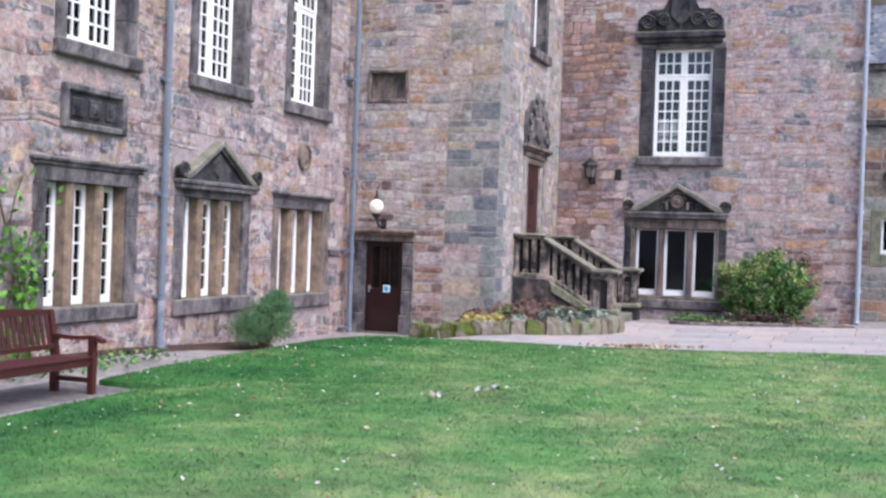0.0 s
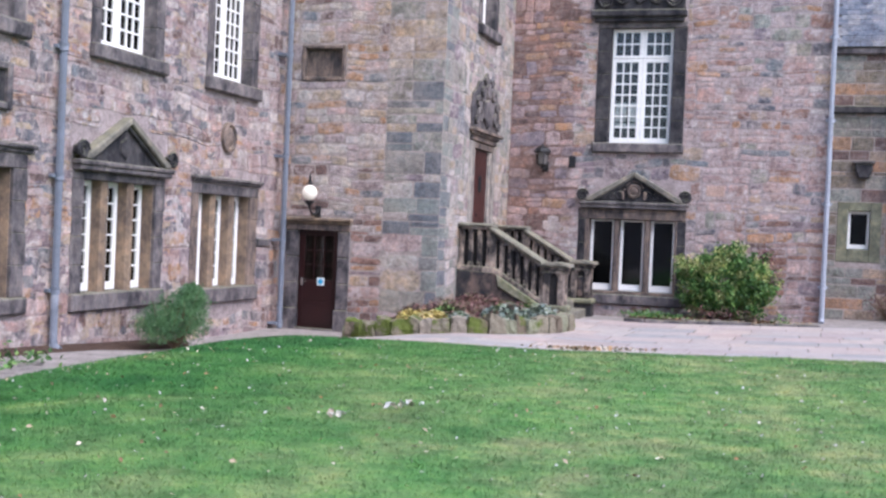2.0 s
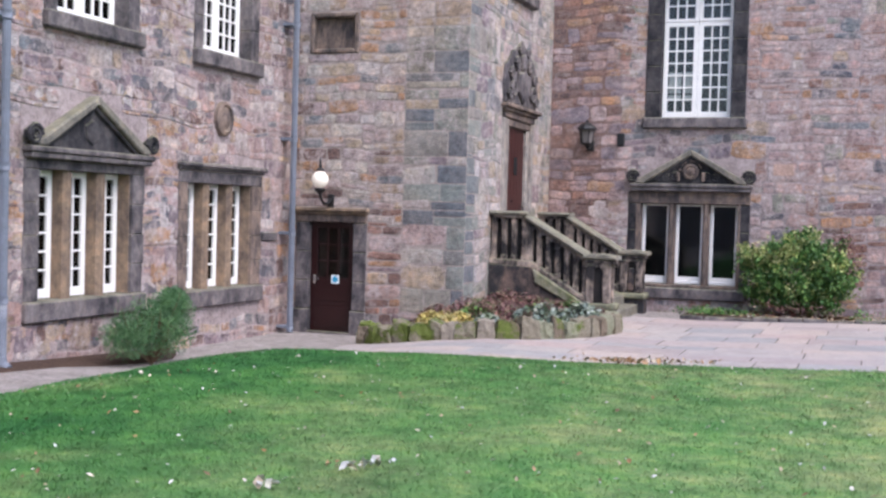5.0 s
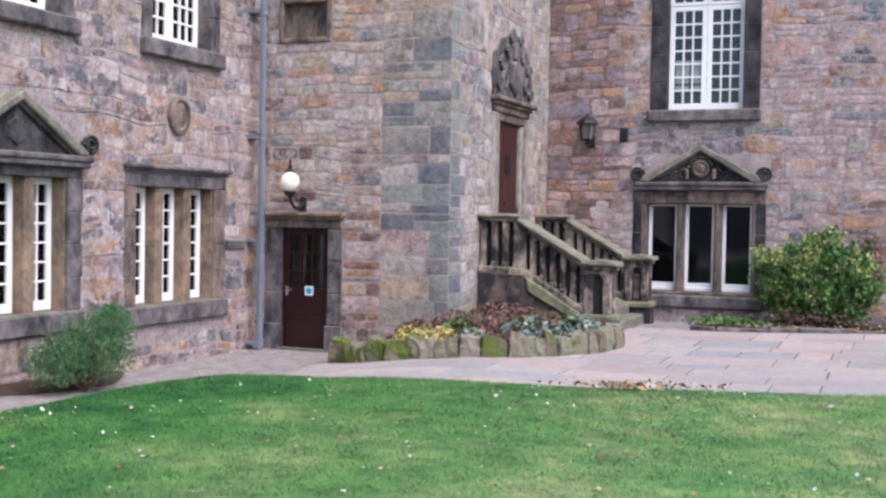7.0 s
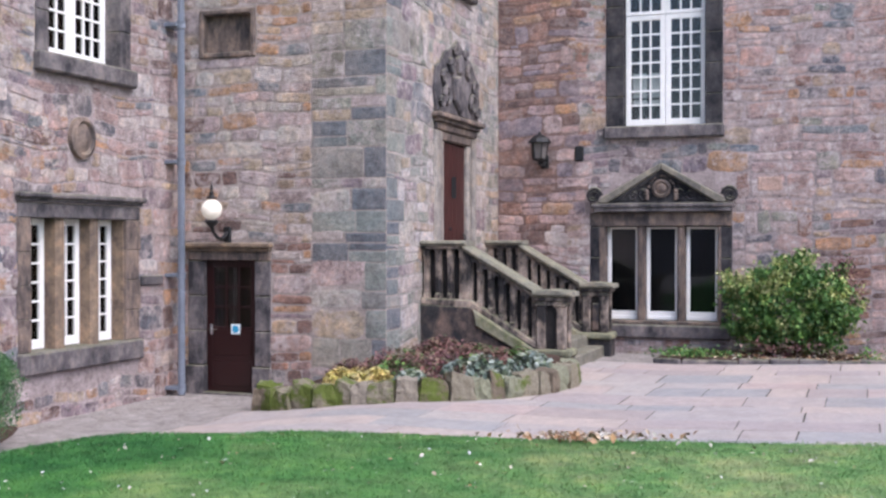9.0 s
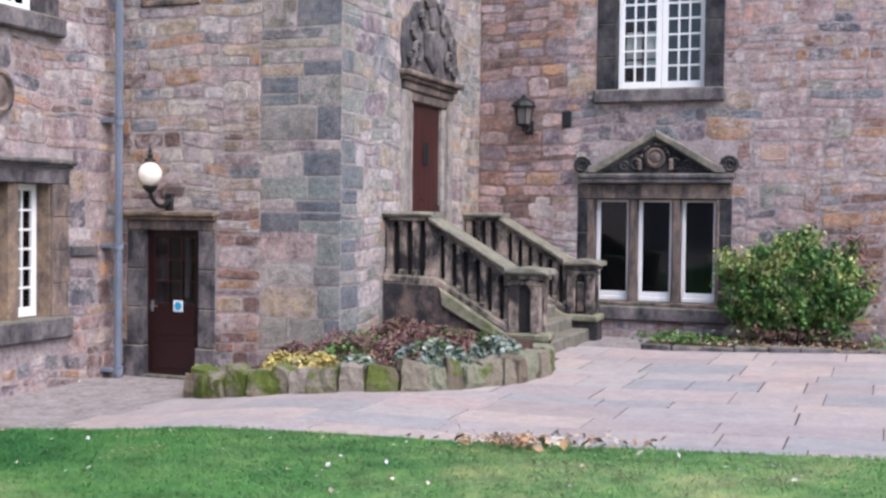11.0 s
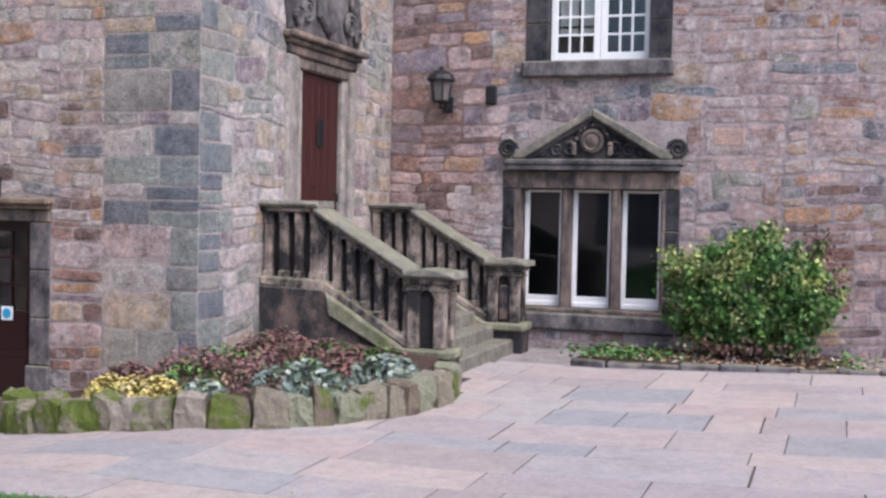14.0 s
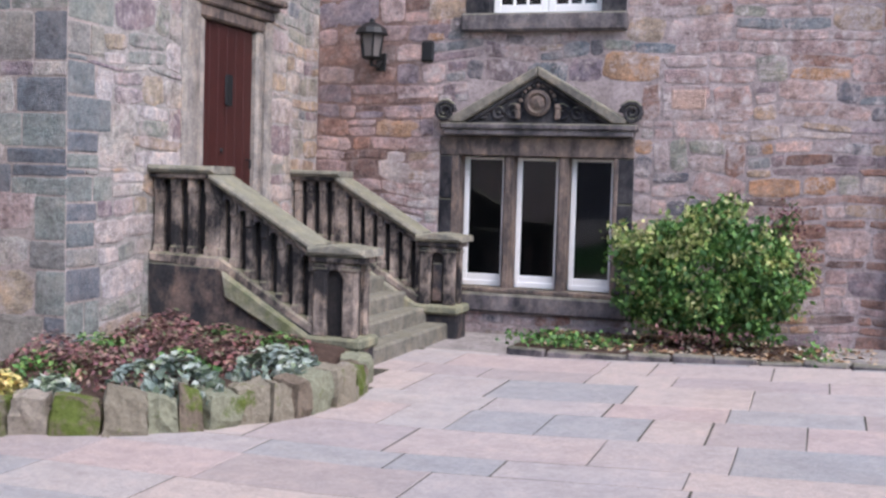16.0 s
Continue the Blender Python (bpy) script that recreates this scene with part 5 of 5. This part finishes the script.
low = thing("low_plants", pose(-10.9, 13.6, ground_z(-10.9, 13.6)), "low green leafy plants along the wall foot", "plants", kind="stuff")
leaves("low_leaves", [(rng.gauss(0, 0.22), rng.uniform(-2.6, 1.2), abs(rng.gauss(0, 0.08)) + 0.03) for _ in range(420)], 0.085, leaf_green, low, "", 9, 0.4)


def bed_sheet(name, outline, z0, z1, label):
    bm = bmesh.new()
    prism(bm, outline, z0, z1, 0.03)
    return tagged(put_mesh(name, bm, soil), label, "flower bed", kind="structure")


wb = bmesh.new()
rows = []
for y, x in zip(span(10, 20, 20), np.interp(span(10, 20, 20), [10, 15, 17, 17.6, 18.8, 19.8, 20], [-11.55, -11.62, -11.6, -11.25, -11.15, -11.7, -11.88])):
    rows.append([wb.verts.new((q, y, ground_z(q, y) + h)) for q, h in ((x, -0.02), (x - 0.08, 0.03), (-11.92, 0.06))])
for a, b in zip(rows, rows[1:]):
    for i in (0, 1):
        wb.faces.new((a[i], b[i], b[i + 1], a[i + 1]))
tagged(smooth(put_mesh("wall_bed", fix(wb), soil)), "strip of dark soil along the wall foot", "flower bed", kind="structure")
bed_sheet("shrub_bed", [(-5.45, 27.12), (-1.5, 27.12), (-1.5, 28.7), (-5.45, 28.7)], 0.2, 0.40, "strip of soil with leaf litter under the window")
for i in range(9):
    a = -5.46 + 0.442 * i
    k = put_mesh("kerb_stone", boxed(a, a + 0.43, 26.98, 27.12, 0.15, 0.365 + 0.012 * i + random.uniform(0, 0.03), 0.02, 0.016), dressed_dark)
    tagged(k, "low weathered stone bed edging", "kerb", "bed edging", "structure")
litter = leaves("leaf_litter", [(rng.uniform(-5.3, -1.6), rng.uniform(27.15, 28.6), 0.415) for _ in range(900)], 0.07, leaf_dead, None, "brown leaf litter and dry twigs on the soil", 12, 0.7)
tagged(litter, category="leaf litter", kind="stuff")
creep = leaves("creeping_plant", [(rng.gauss(-4.9, 0.35), rng.uniform(27.0, 27.8), 0.42 + abs(rng.gauss(0, 0.06))) for _ in range(420)] + [(rng.gauss(-2.25, 0.1), rng.uniform(26.95, 27.3), 0.35 + abs(rng.gauss(0.1, 0.12))) for _ in range(160)], 0.06, leaf_green, None, "low green creeping plants on the bed", 13, 0.3)
tagged(creep, category="plants", kind="stuff")
dry = thing("dry_shrub", pose(0.0, 29.6, 0.45), "bare brown dry shrub by the wall", "shrub")
twigs(dry, rng, [(rng.uniform(-0.7, 0.7), rng.uniform(-0.3, 0.3), rng.uniform(0.3, 0.75)) for _ in range(40)], (0, 0, 0), 0.010)
leaves("dry_leaves", bushy(rng, 350, 1, [((0, 0, 0.4), (0.7, 0.3, 0.3))], 0.3), 0.05, leaf_red, dry, "", 31)

# corner flower bed with its ring of edging stones
RING = [(-9.78, 23.2), (-9.78, 22.4), (-9.66, 21.98), (-9.3, 21.78), (-8.6, 21.68), (-7.9, 21.68), (-7.15, 21.96), (-6.55, 22.46), (-6.2, 23.05), (-6.08, 23.65), (-6.12, 24.2), (-6.25, 24.6)]
bed_bm = bmesh.new()
edge_v = [bed_bm.verts.new((x, y, ground_z(x, y) + 0.20)) for x, y in RING]
back_v = [bed_bm.verts.new(q) for q in ((-6.3, 24.9, 0.62), (-7.4, 24.9, 0.72), (-8.55, 24.9, 0.68), (-8.55, 23.4, 0.58), (-9.2, 23.5, 0.45), (-9.78, 23.5, 0.22))]
centre = [bed_bm.verts.new((-7.6 , 23.2, 0.60))]
loop = edge_v + back_v
for i in range(len(loop)):
    bed_bm.faces.new((loop[i], loop[(i + 1) % len(loop)], centre[0]))
tagged(smooth(put_mesh("corner_bed", fix(bed_bm), soil)), "raised soil bed in the corner by the stair", "flower bed", kind="structure")


def along(points, step):
    out, carry = [], 0.0
    for (ax, ay), (bx, by) in zip(points, points[1:]):
        n = math.hypot(bx - ax, by - ay)
        t = carry
        while t < n:
            out.append((ax + (bx - ax) * t / n, ay + (by - ay) * t / n, math.atan2(by - ay, bx - ax)))
            t += step
        carry = t - n
    return out


rk = random.Random(11)
spots, reach = along(RING[1:], 0.01), 0
stones = []
while reach < len(spots):
    width = rk.choice((0.17, 0.21, 0.24, 0.27, 0.31, 0.37))
    stones.append((spots[min(len(spots) - 1, reach + int(width * 50))], width))
    reach += int(width * 100)
for i, ((x, y, a), width) in enumerate(stones):
    w, h, d = width * 0.5, rk.uniform(0.14, 0.185), rk.uniform(0.12, 0.17)
    bm = bmesh.new()
    bmesh.ops.create_cube(bm, size=2.0)
    bmesh.ops.subdivide_edges(bm, edges=bm.edges[:], cuts=4, use_grid_fill=True)
    round_off, wedge, tilt = rk.uniform(0.0, 0.16), rk.uniform(-0.05, 0.22), rk.uniform(-0.22, 0.22)
    for v in bm.verts:
        v.co = v.co.lerp(v.co.normalized() * 1.25, round_off)
        q = v.co.copy()
        taper = 1 - wedge * max(0.0, q.z)
        v.co = Vector((q.x * taper, q.y * (1 - 0.15 * max(0.0, q.z)), q.z + (tilt * q.x if q.z > 0 else 0)))
    for v in bm.verts:
        k = 1 + 0.20 * noise.noise(v.co * 1.3 + Vector((i * 2.3, 0, 0))) + 0.07 * noise.noise(v.co * 3.5 + Vector((0, i * 1.7, 0)))
        v.co = Vector((v.co.x * w, v.co.y * d, v.co.z * h)) * k
    bm.transform(pose(x, y, ground_z(x, y) + h * 0.74, rk.uniform(-8, 8), rk.uniform(-5, 5), math.degrees(a) + rk.uniform(-9, 9)))
    mossy = rk.random() < 0.5
    rock = put_mesh("edging_stone", bm, rock_moss if mossy else rock_plain)
    tagged(rock, "upright moss-covered bed edging stone" if mossy else "upright rough brown bed edging stone", "edging stone", "bed edging stones")


def clump(name, x, y, z, r, h, n, size, material, label, seed, flat=0.3, aspect=1.0, cat="plant"):
    g = random.Random(seed)
    c = thing(name, pose(x, y, z), label, cat)
    pts = []
    for _ in range(n):
        a, q = g.uniform(0, 6.28), math.sqrt(g.random())
        pts.append((r * q * math.cos(a) * g.uniform(0.8, 1.2), r * q * math.sin(a), h * (1 - q * q * 0.8) * g.uniform(0.45, 1.08)))
    leaves("foliage", pts, size, material, c, "", seed, flat, 0.4, aspect)
    twigs(c, g, [pts[i] for i in range(0, min(n, 60), 6)], (0, 0, -0.02), 0.007)
    return c


for k, (x, y, r) in enumerate(((-8.32, 22.08, 0.30), (-8.12, 22.14, 0.26), (-8.58, 22.05, 0.22))):
    clump("yellow_plant", x, y, 0.42, r, 0.22, 800, 0.046, leaf_yellow, "yellow-leaved low plant behind the edging stones", 40 + k)
for k, (x, y, r, h) in enumerate(((-7.75, 22.7, 0.5, 0.34), (-7.1, 22.55, 0.4, 0.24), (-8.3, 23.0, 0.40, 0.36), (-7.5, 23.6, 0.55, 0.42), (-8.1, 24.1, 0.40, 0.40), (-6.9, 23.5, 0.35, 0.25), (-7.2, 24.3, 0.45, 0.28), (-8.6, 22.4, 0.3, 0.25), (-8.1, 24.5, 0.35, 0.40), (-7.6, 24.55, 0.4, 0.30), (-6.85, 24.45, 0.3, 0.26))):
    clump("bronze_plant", x, y, 0.46, r, h, 1100, 0.046, leaf_red, "reddish-brown withered plant in the corner bed", 50 + k)
for k, (x, y, r, h) in enumerate(((-6.85, 22.55, 0.36, 0.36), (-7.15, 22.5, 0.24, 0.28), (-6.48, 23.4, 0.36, 0.34), (-6.5, 23.85, 0.25, 0.26), (-7.65, 22.12, 0.2, 0.2))):
    clump("hellebore", x, y, 0.45, r, h, 620, 0.074, leaf_blue, "blue-green broad-leaved plant in the corner bed", 70 + k, 0.25)
for k, (x, y) in enumerate(((-6.9, 24.35), (-7.45, 24.5), (-8.3, 23.6), (-7.15, 23.1), (-8.0, 22.5))):
    clump("bed_greenery", x, y, 0.5, 0.3, 0.26, 260, 0.055, leaf_green, "small green plant in the corner bed", 90 + k)

# ---- grass, litter on the lawn ----
gr = np.random.RandomState(5)
N = 210000
gy = 5.5 + (19.66 - 5.5) * gr.rand(N) ** 0.9
gx = -10.4 + 10.9 * gr.rand(N)
verts, faces = [], []
lx = np.interp(gy, [q[1] for q in LAWN_EDGE], [q[0] for q in LAWN_EDGE])
keep = gx > lx + 0.01
gx, gy = gx[keep], gy[keep]
ex, ey = span(-10.5, 1, 115), span(5, 20, 150)
Z = np.array([[lawn_z(x, y) for x in ex] for y in ey])
fx, fy = (gx + 10.5) / 0.1, (gy - 5) / 0.1
ix, iy = fx.astype(int).clip(0, 114), fy.astype(int).clip(0, 149)
gz = Z[iy, ix] + (Z[iy, (ix + 1).clip(0, 115)] - Z[iy, ix]) * (fx - ix) + (Z[(iy + 1).clip(0, 150), ix] - Z[iy, ix]) * (fy - iy)
n = len(gx)
ang, hgt, wid, bend = gr.rand(n) * 6.283, 0.014 + 0.018 * gr.rand(n), 0.0035 + 0.003 * gr.rand(n), 0.02 * gr.randn(n, 2)
tall = gr.rand(n) < 0.03
hgt[tall] *= 1.6
dx, dy = np.cos(ang) * wid, np.sin(ang) * wid
V = np.empty((n, 3, 3))
V[:, 0] = np.stack([gx - dx, gy - dy, gz - 0.004], 1)
V[:, 1] = np.stack([gx + dx, gy + dy, gz - 0.004], 1)
V[:, 2] = np.stack([gx + bend[:, 0], gy + bend[:, 1], gz + hgt], 1)
me = bpy.data.meshes.new("grass")
me.vertices.add(3 * n)
me.vertices.foreach_set("co", V.ravel())
me.loops.add(3 * n)
me.loops.foreach_set("vertex_index", np.arange(3 * n))
me.polygons.add(n)
me.polygons.foreach_set("loop_start", np.arange(0, 3 * n, 3))
me.polygons.foreach_set("loop_total", np.full(n, 3))
me.update(calc_edges=True)
me.materials.append(blade)
tagged(new("grass", me), "short mown grass blades of the lawn", "grass", kind="stuff")

rng = random.Random(21)


def on_lawn(n, y0, y1, x0=-10.0, x1=0.5):
    out = []
    while len(out) < n:
        x, y = rng.uniform(x0, x1), rng.uniform(y0, y1)
        if x > lawn_left(y) + 0.1:
            out.append((x, y, lawn_z(x, y) + 0.028))
    return out


tagged(leaves("pale_petals", on_lawn(850, 7, 19.5), 0.032, petal_white, None, "scattered pale petals and bleached leaf scraps on the grass", 22, 0.6), category="litter", kind="stuff")
tagged(leaves("fallen_leaves", on_lawn(520, 7, 19.5), 0.042, leaf_dead, None, "scattered brown fallen leaves on the grass", 23, 0.6), category="fallen leaves", kind="stuff")
heap = [(rng.gauss(-4.82, 0.34), min(19.62, rng.gauss(19.28, 0.22))) for _ in range(260)]
tagged(leaves("leaf_drift", [(x, y, lawn_z(x, y) + 0.05 + 0.03 * rng.random()) for x, y in heap], 0.07, leaf_dead, None, "small drift of dead leaves at the lawn edge", 24, 0.5), category="fallen leaves", kind="stuff")
tagged(leaves("feather_scraps", [(rng.gauss(a, 0.06), rng.gauss(b, 0.06), 0.52) for a, b in ((-5.3, 12.1), (-5.5, 11.45), (-5.15, 12.3)) for _ in range(11)], 0.07, petal_white, None, "small tuft of white scraps on the grass", 25, 0.3), category="litter", kind="stuff")

# ---- paving flags ----
pavement = sheet("pavement", span(-9.3, 4, 44), span(18.9, 27.0, 27), lambda x, y: ground_z(x, y) + 0.003, joint_dirt, "large pinkish-grey stone paving flags", "paving")
fl = random.Random(3)
bed_poly = RING + [(-6.2, 24.95), (-6.45, 28.7), (-9.6, 28.7)]


def inside(poly, x, y):
    hit = False
    for (ax, ay), (bx, by) in zip(poly, poly[1:] + poly[:1]):
        if (ay > y) != (by > y) and x < (bx - ax) * (y - ay) / (by - ay) + ax:
            hit = not hit
    return hit


def deep_in_bed(x, y):
    d = Vector((x + 7.8, y - 25.2)).normalized() * 0.5
    return inside(bed_poly, x + d.x, y + d.y)


y = 18.6
while y < 27.0:
    h = min(fl.choice((0.45, 0.58, 0.70, 0.82, 0.95)), 27.02 - y)
    if h < 0.1:
        break
    x = -9.6 + fl.uniform(-0.5, 0.3)
    while x < 4:
        w = fl.choice((0.5, 0.75, 0.95, 1.1, 1.3, 1.5)) * fl.uniform(0.9, 1.1)
        cx, cy = x + w / 2, y + h / 2
        if not deep_in_bed(cx, cy) and not (cx > lawn_left(min(cy, 19.6)) + 0.9 and cy < 19.0) and cx > -9.5 + 0.6 * max(0, cy - 21.5):
            g, lift = 0.005, fl.uniform(0.0, 0.004)
            bm = bmesh.new()
            ring = [(x + g, y + g), (x + w - g, y + g), (x + w - g, y + h - g), (x + g, y + h - g)]
            j = [(a + fl.uniform(-0.0035, 0.0035), b + fl.uniform(-0.0035, 0.0035)) for a, b in ring]
            n = 4
            near = [Vector(j[0]).lerp(Vector(j[1]), k / n) for k in range(n + 1)]
            away = [Vector(j[3]).lerp(Vector(j[2]), k / n) for k in range(n + 1)]
            loop_pts = near + away[::-1]
            lo = [bm.verts.new((p.x, p.y, ground_z(p.x, p.y) - 0.05)) for p in loop_pts]
            mi = [bm.verts.new((p.x, p.y, ground_z(p.x, p.y) + lift)) for p in loop_pts]
            hi = [bm.verts.new((p.x + (cx - p.x) * 0.012 / w, p.y + (cy - p.y) * 0.012 / h, ground_z(p.x, p.y) + lift + 0.005)) for p in loop_pts]
            m2 = len(loop_pts)
            for p, q in ((lo, mi), (mi, hi)):
                for k in range(m2):
                    bm.faces.new((p[k], p[(k + 1) % m2], q[(k + 1) % m2], q[k]))
            for k in range(n):
                bm.faces.new((hi[k], hi[k + 1], hi[m2 - 2 - k], hi[m2 - 1 - k]))
            part("flagstone", fix(bm), flag_stone, pavement)
        x += w
    y += h

# ---- wall stones ----
st = random.Random(17)


def stone_shape(square, seed):
    """One stone of unit size: uneven outline, rounded shoulders, rough face."""
    g = random.Random(seed)
    c = 0.5 - (0.04 if square else 0.15)
    pts = [(-c, -0.5), (0, -0.5), (c, -0.5), (0.5, -c), (0.5, c), (c, 0.5), (0, 0.5), (-c, 0.5), (-0.5, c), (-0.5, -c)]
    j = 0.012 if square else 0.06
    pts = [(a + g.uniform(-j, j), b + g.uniform(-j, j)) for a, b in pts]
    bm = bmesh.new()
    lo = [bm.verts.new((a, b, -0.5)) for a, b in pts]
    sh = [bm.verts.new((a * 0.985, b * 0.97, 0.5 + g.uniform(-0.1, 0.1))) for a, b in pts]
    hi = [bm.verts.new((a * 0.86, b * 0.78, 0.85 + g.uniform(-0.2, 0.2))) for a, b in pts]
    n = len(pts)
    for p, q in ((lo, sh), (sh, hi)):
        for k in range(n):
            bm.faces.new((p[k], p[(k + 1) % n], q[(k + 1) % n], q[k]))
    bm.faces.new(hi)
    fix(bm)
    me = bpy.data.meshes.new("stone")
    bm.to_mesh(me)
    bm.free()
    return me


ROUGH, SQUARE = [stone_shape(False, s) for s in range(14)], [stone_shape(True, 50 + s) for s in range(8)]
MESHES = {}


def with_material(me, material):
    if (me.name, material.name) not in MESHES:
        c = me.copy()
        c.materials.append(material)
        MESHES[me.name, material.name] = c
    return MESHES[me.name, material.name]


def layout(u0, u1, v0, v1, holes, heights, widths, gap, split):
    """Uneven courses of stones that break at the openings."""
    out, v = [], v0
    cuts = sorted({h[i] for h in holes for i in (2, 3)})
    while v < v1 - 0.05:
        h = st.uniform(*heights)
        for c in cuts:
            if abs(v + h - c) < 0.10 and c - v > 0.06:
                h = c - v
        h = min(h, v1 - v)
        blocked = sorted((a, b) for a, b, c, d in holes if c < v + h - 0.02 and d > v + 0.02)
        free, u = [], u0
        for a, b in blocked:
            if a > u:
                free.append((u, a))
            u = max(u, b)
        if u < u1:
            free.append((u, u1))
        for a, b in free:
            u = a
            while u < b - 0.03:
                w = st.uniform(*widths) * (1.25 if h > 0.22 else 1.0)
                if b - u - w < 0.14:
                    w = b - u
                if w > 1.0:
                    w *= 0.5
                if h > 0.17 and st.random() < split and w > 0.2:
                    k = st.uniform(0.4, 0.6)
                    out.append((u, u + w, v, v + h * k))
                    out.append((u, u + w, v + h * k, v + h))
                else:
                    out.append((u, u + w, v, v + h))
                u += w
        v += h
    return [(a + gap, b - gap, c + gap, d - gap) for a, b, c, d in out]


def lay_stones(key, heights, widths, gap, split, pick, near, limit=300, proud=0.008, top=9.2, ends=None, extra=(), cell=1.5):
    wall, (u0, u1), v1 = WALLS[key]
    u0, u1 = ends or (u0, u1)
    rects, v = [], -0.3
    while v < min(top, v1) - 0.05:
        band = min(st.uniform(0.7, 1.2), min(top, v1) - v)
        band = band if min(top, v1) - v - band > 0.3 else min(top, v1) - v
        u = u0
        while u < u1 - 0.05:
            run = cell * st.uniform(0.7, 1.3)
            run = run if u1 - u - run > 0.5 else u1 - u
            rects += layout(u, u + run, v, v + band, HOLES[key] + list(extra), heights, widths, gap, split)
            u += run
        v += band
    rects.sort(key=lambda r: ((r[0] + r[1]) / 2 - near[0]) ** 2 + ((r[2] + r[3]) / 2 - near[1]) ** 2)
    rest = {}
    for i, (a, b, c, d) in enumerate(rects):
        if b - a < 0.03 or d - c < 0.03:
            continue
        material, shapes = pick((a + b) / 2, (c + d) / 2)
        p = proud * st.uniform(0.4, 1.4)
        turn = 0 if shapes is SQUARE else st.uniform(-2.5, 2.5)
        cu, cv = (a + b) / 2, (c + d) / 2
        if shapes is ROUGH:
            f = lambda x, y: 0.085 * noise.noise(Vector((x * 1.15, y * 0.8, len(key))))
            turn += math.degrees(math.atan((f(cu + 0.1, cv) - f(cu - 0.1, cv)) / 0.2))
            cv += f(cu, cv)
        m = pose(cu, cv, 0, 0, 0, turn) @ Matrix.Diagonal(((b - a) * (1 if st.random() < 0.5 else -1), d - c, p / 0.85, 1))
        me = shapes[st.randrange(len(shapes))]
        if i < limit:
            o = new("stone", with_material(me, material))
            o.parent = wall
            o.matrix_basis = m
        else:
            vs, fs = rest.setdefault(material.name, ([], []))
            k = len(vs)
            vs += [tuple(m @ q.co) for q in me.vertices]
            flip = m.determinant() < 0
            fs += [tuple(k + x for x in (reversed(q.vertices) if flip else q.vertices)) for q in me.polygons]
    for name, (vs, fs) in rest.items():
        me = bpy.data.meshes.new("stonework")
        me.from_pydata(vs, [], fs)
        me.materials.append(bpy.data.materials[name])
        o = new("stonework", me)
        o.parent = wall
        tagged(o, kind="stuff")


def pick_left(u, v):
    return rubble_pink, ROUGH


def pick_door(u, v):
    return (rubble_red if v < 2.2 and st.random() < 0.5 else rubble_tan), ROUGH


def pick_quoin(u, v):
    if v > 2.9 and st.random() < 0.55:
        return rubble_pale, SQUARE
    return (rubble_grey, SQUARE) if u > -9.2 or st.random() < 0.55 else (rubble_tan, ROUGH)


def pick_side(u, v):
    return (rubble_grey if u < 24.05 else rubble_pale), (SQUARE if u < 24.05 else ROUGH)


def pick_back(u, v):
    if -7.15 < u < -4.15 and 2.95 < v < 4.0 and st.random() < 0.32:
        return rubble_sooty, ROUGH
    if -7.9 < u < -6.8 and v < 2.5 + 0.3 * math.sin(u * 5):
        return rubble_limed, ROUGH
    if u < -7.0 and v < 7.5 or u > -2.9 and v < 2.6 and st.random() < 0.75:
        return rubble_red, ROUGH
    return rubble_mauve, ROUGH


lay_stones("left", (0.10, 0.36), (0.14, 0.50), 0.011, 0.35, pick_left, (20.5, 2.6), ends=(8.0, 23.5), extra=[(16.6, 19.2, 2.7, 3.3), (17.3, 18.6, 3.3, 3.66), (13.2, 15.8, 2.84, 3.0), (19.95, 22.56, 2.7, 2.86), (13.78, 15.22, 3.4, 4.02), (20.95, 21.45, 3.34, 3.85)])
lay_stones("door", (0.13, 0.30), (0.20, 0.58), 0.010, 0.2, pick_door, (-10.2, 2.4), extra=[(-11.84, -10.33, 2.08, 2.22)], ends=(-11.92, -9.72), limit=220)
lay_stones("door", (0.26, 0.46), (0.34, 0.80), 0.008, 0.22, pick_quoin, (-9.0, 2.4), ends=(-9.72, -8.565), limit=80, proud=0.006)
lay_stones("side", (0.12, 0.38), (0.16, 0.58), 0.010, 0.25, pick_side, (25.0, 2.6), ends=(23.5, 28.7), extra=[(25.3, 27.5, 4.08, 4.3), (25.5, 27.3, 4.3, 4.85), (25.9, 26.8, 4.85, 5.4)])
lay_stones("back", (0.10, 0.36), (0.15, 0.58), 0.011, 0.30, pick_back, (-4.6, 2.4), extra=[(-6.95, -4.36, 2.72, 3.15), (-6.5, -4.8, 3.15, 3.4), (-6.74, -4.58, 6.96, 7.75)])
pink = new("stone", with_material(SQUARE[0], new_pink_stone))
pink.parent = WALLS["back"][0]
pink.matrix_basis = pose(-3.81, 3.21, 0.004) @ Matrix.Diagonal((0.40, 0.23, 0.02, 1))
lay_stones("east", (0.2, 0.34), (0.3, 0.7), 0.010, 0.1, lambda u, v: (rubble_moss, SQUARE), (0.5, 2.5), ends=(-1.4, 3.0))
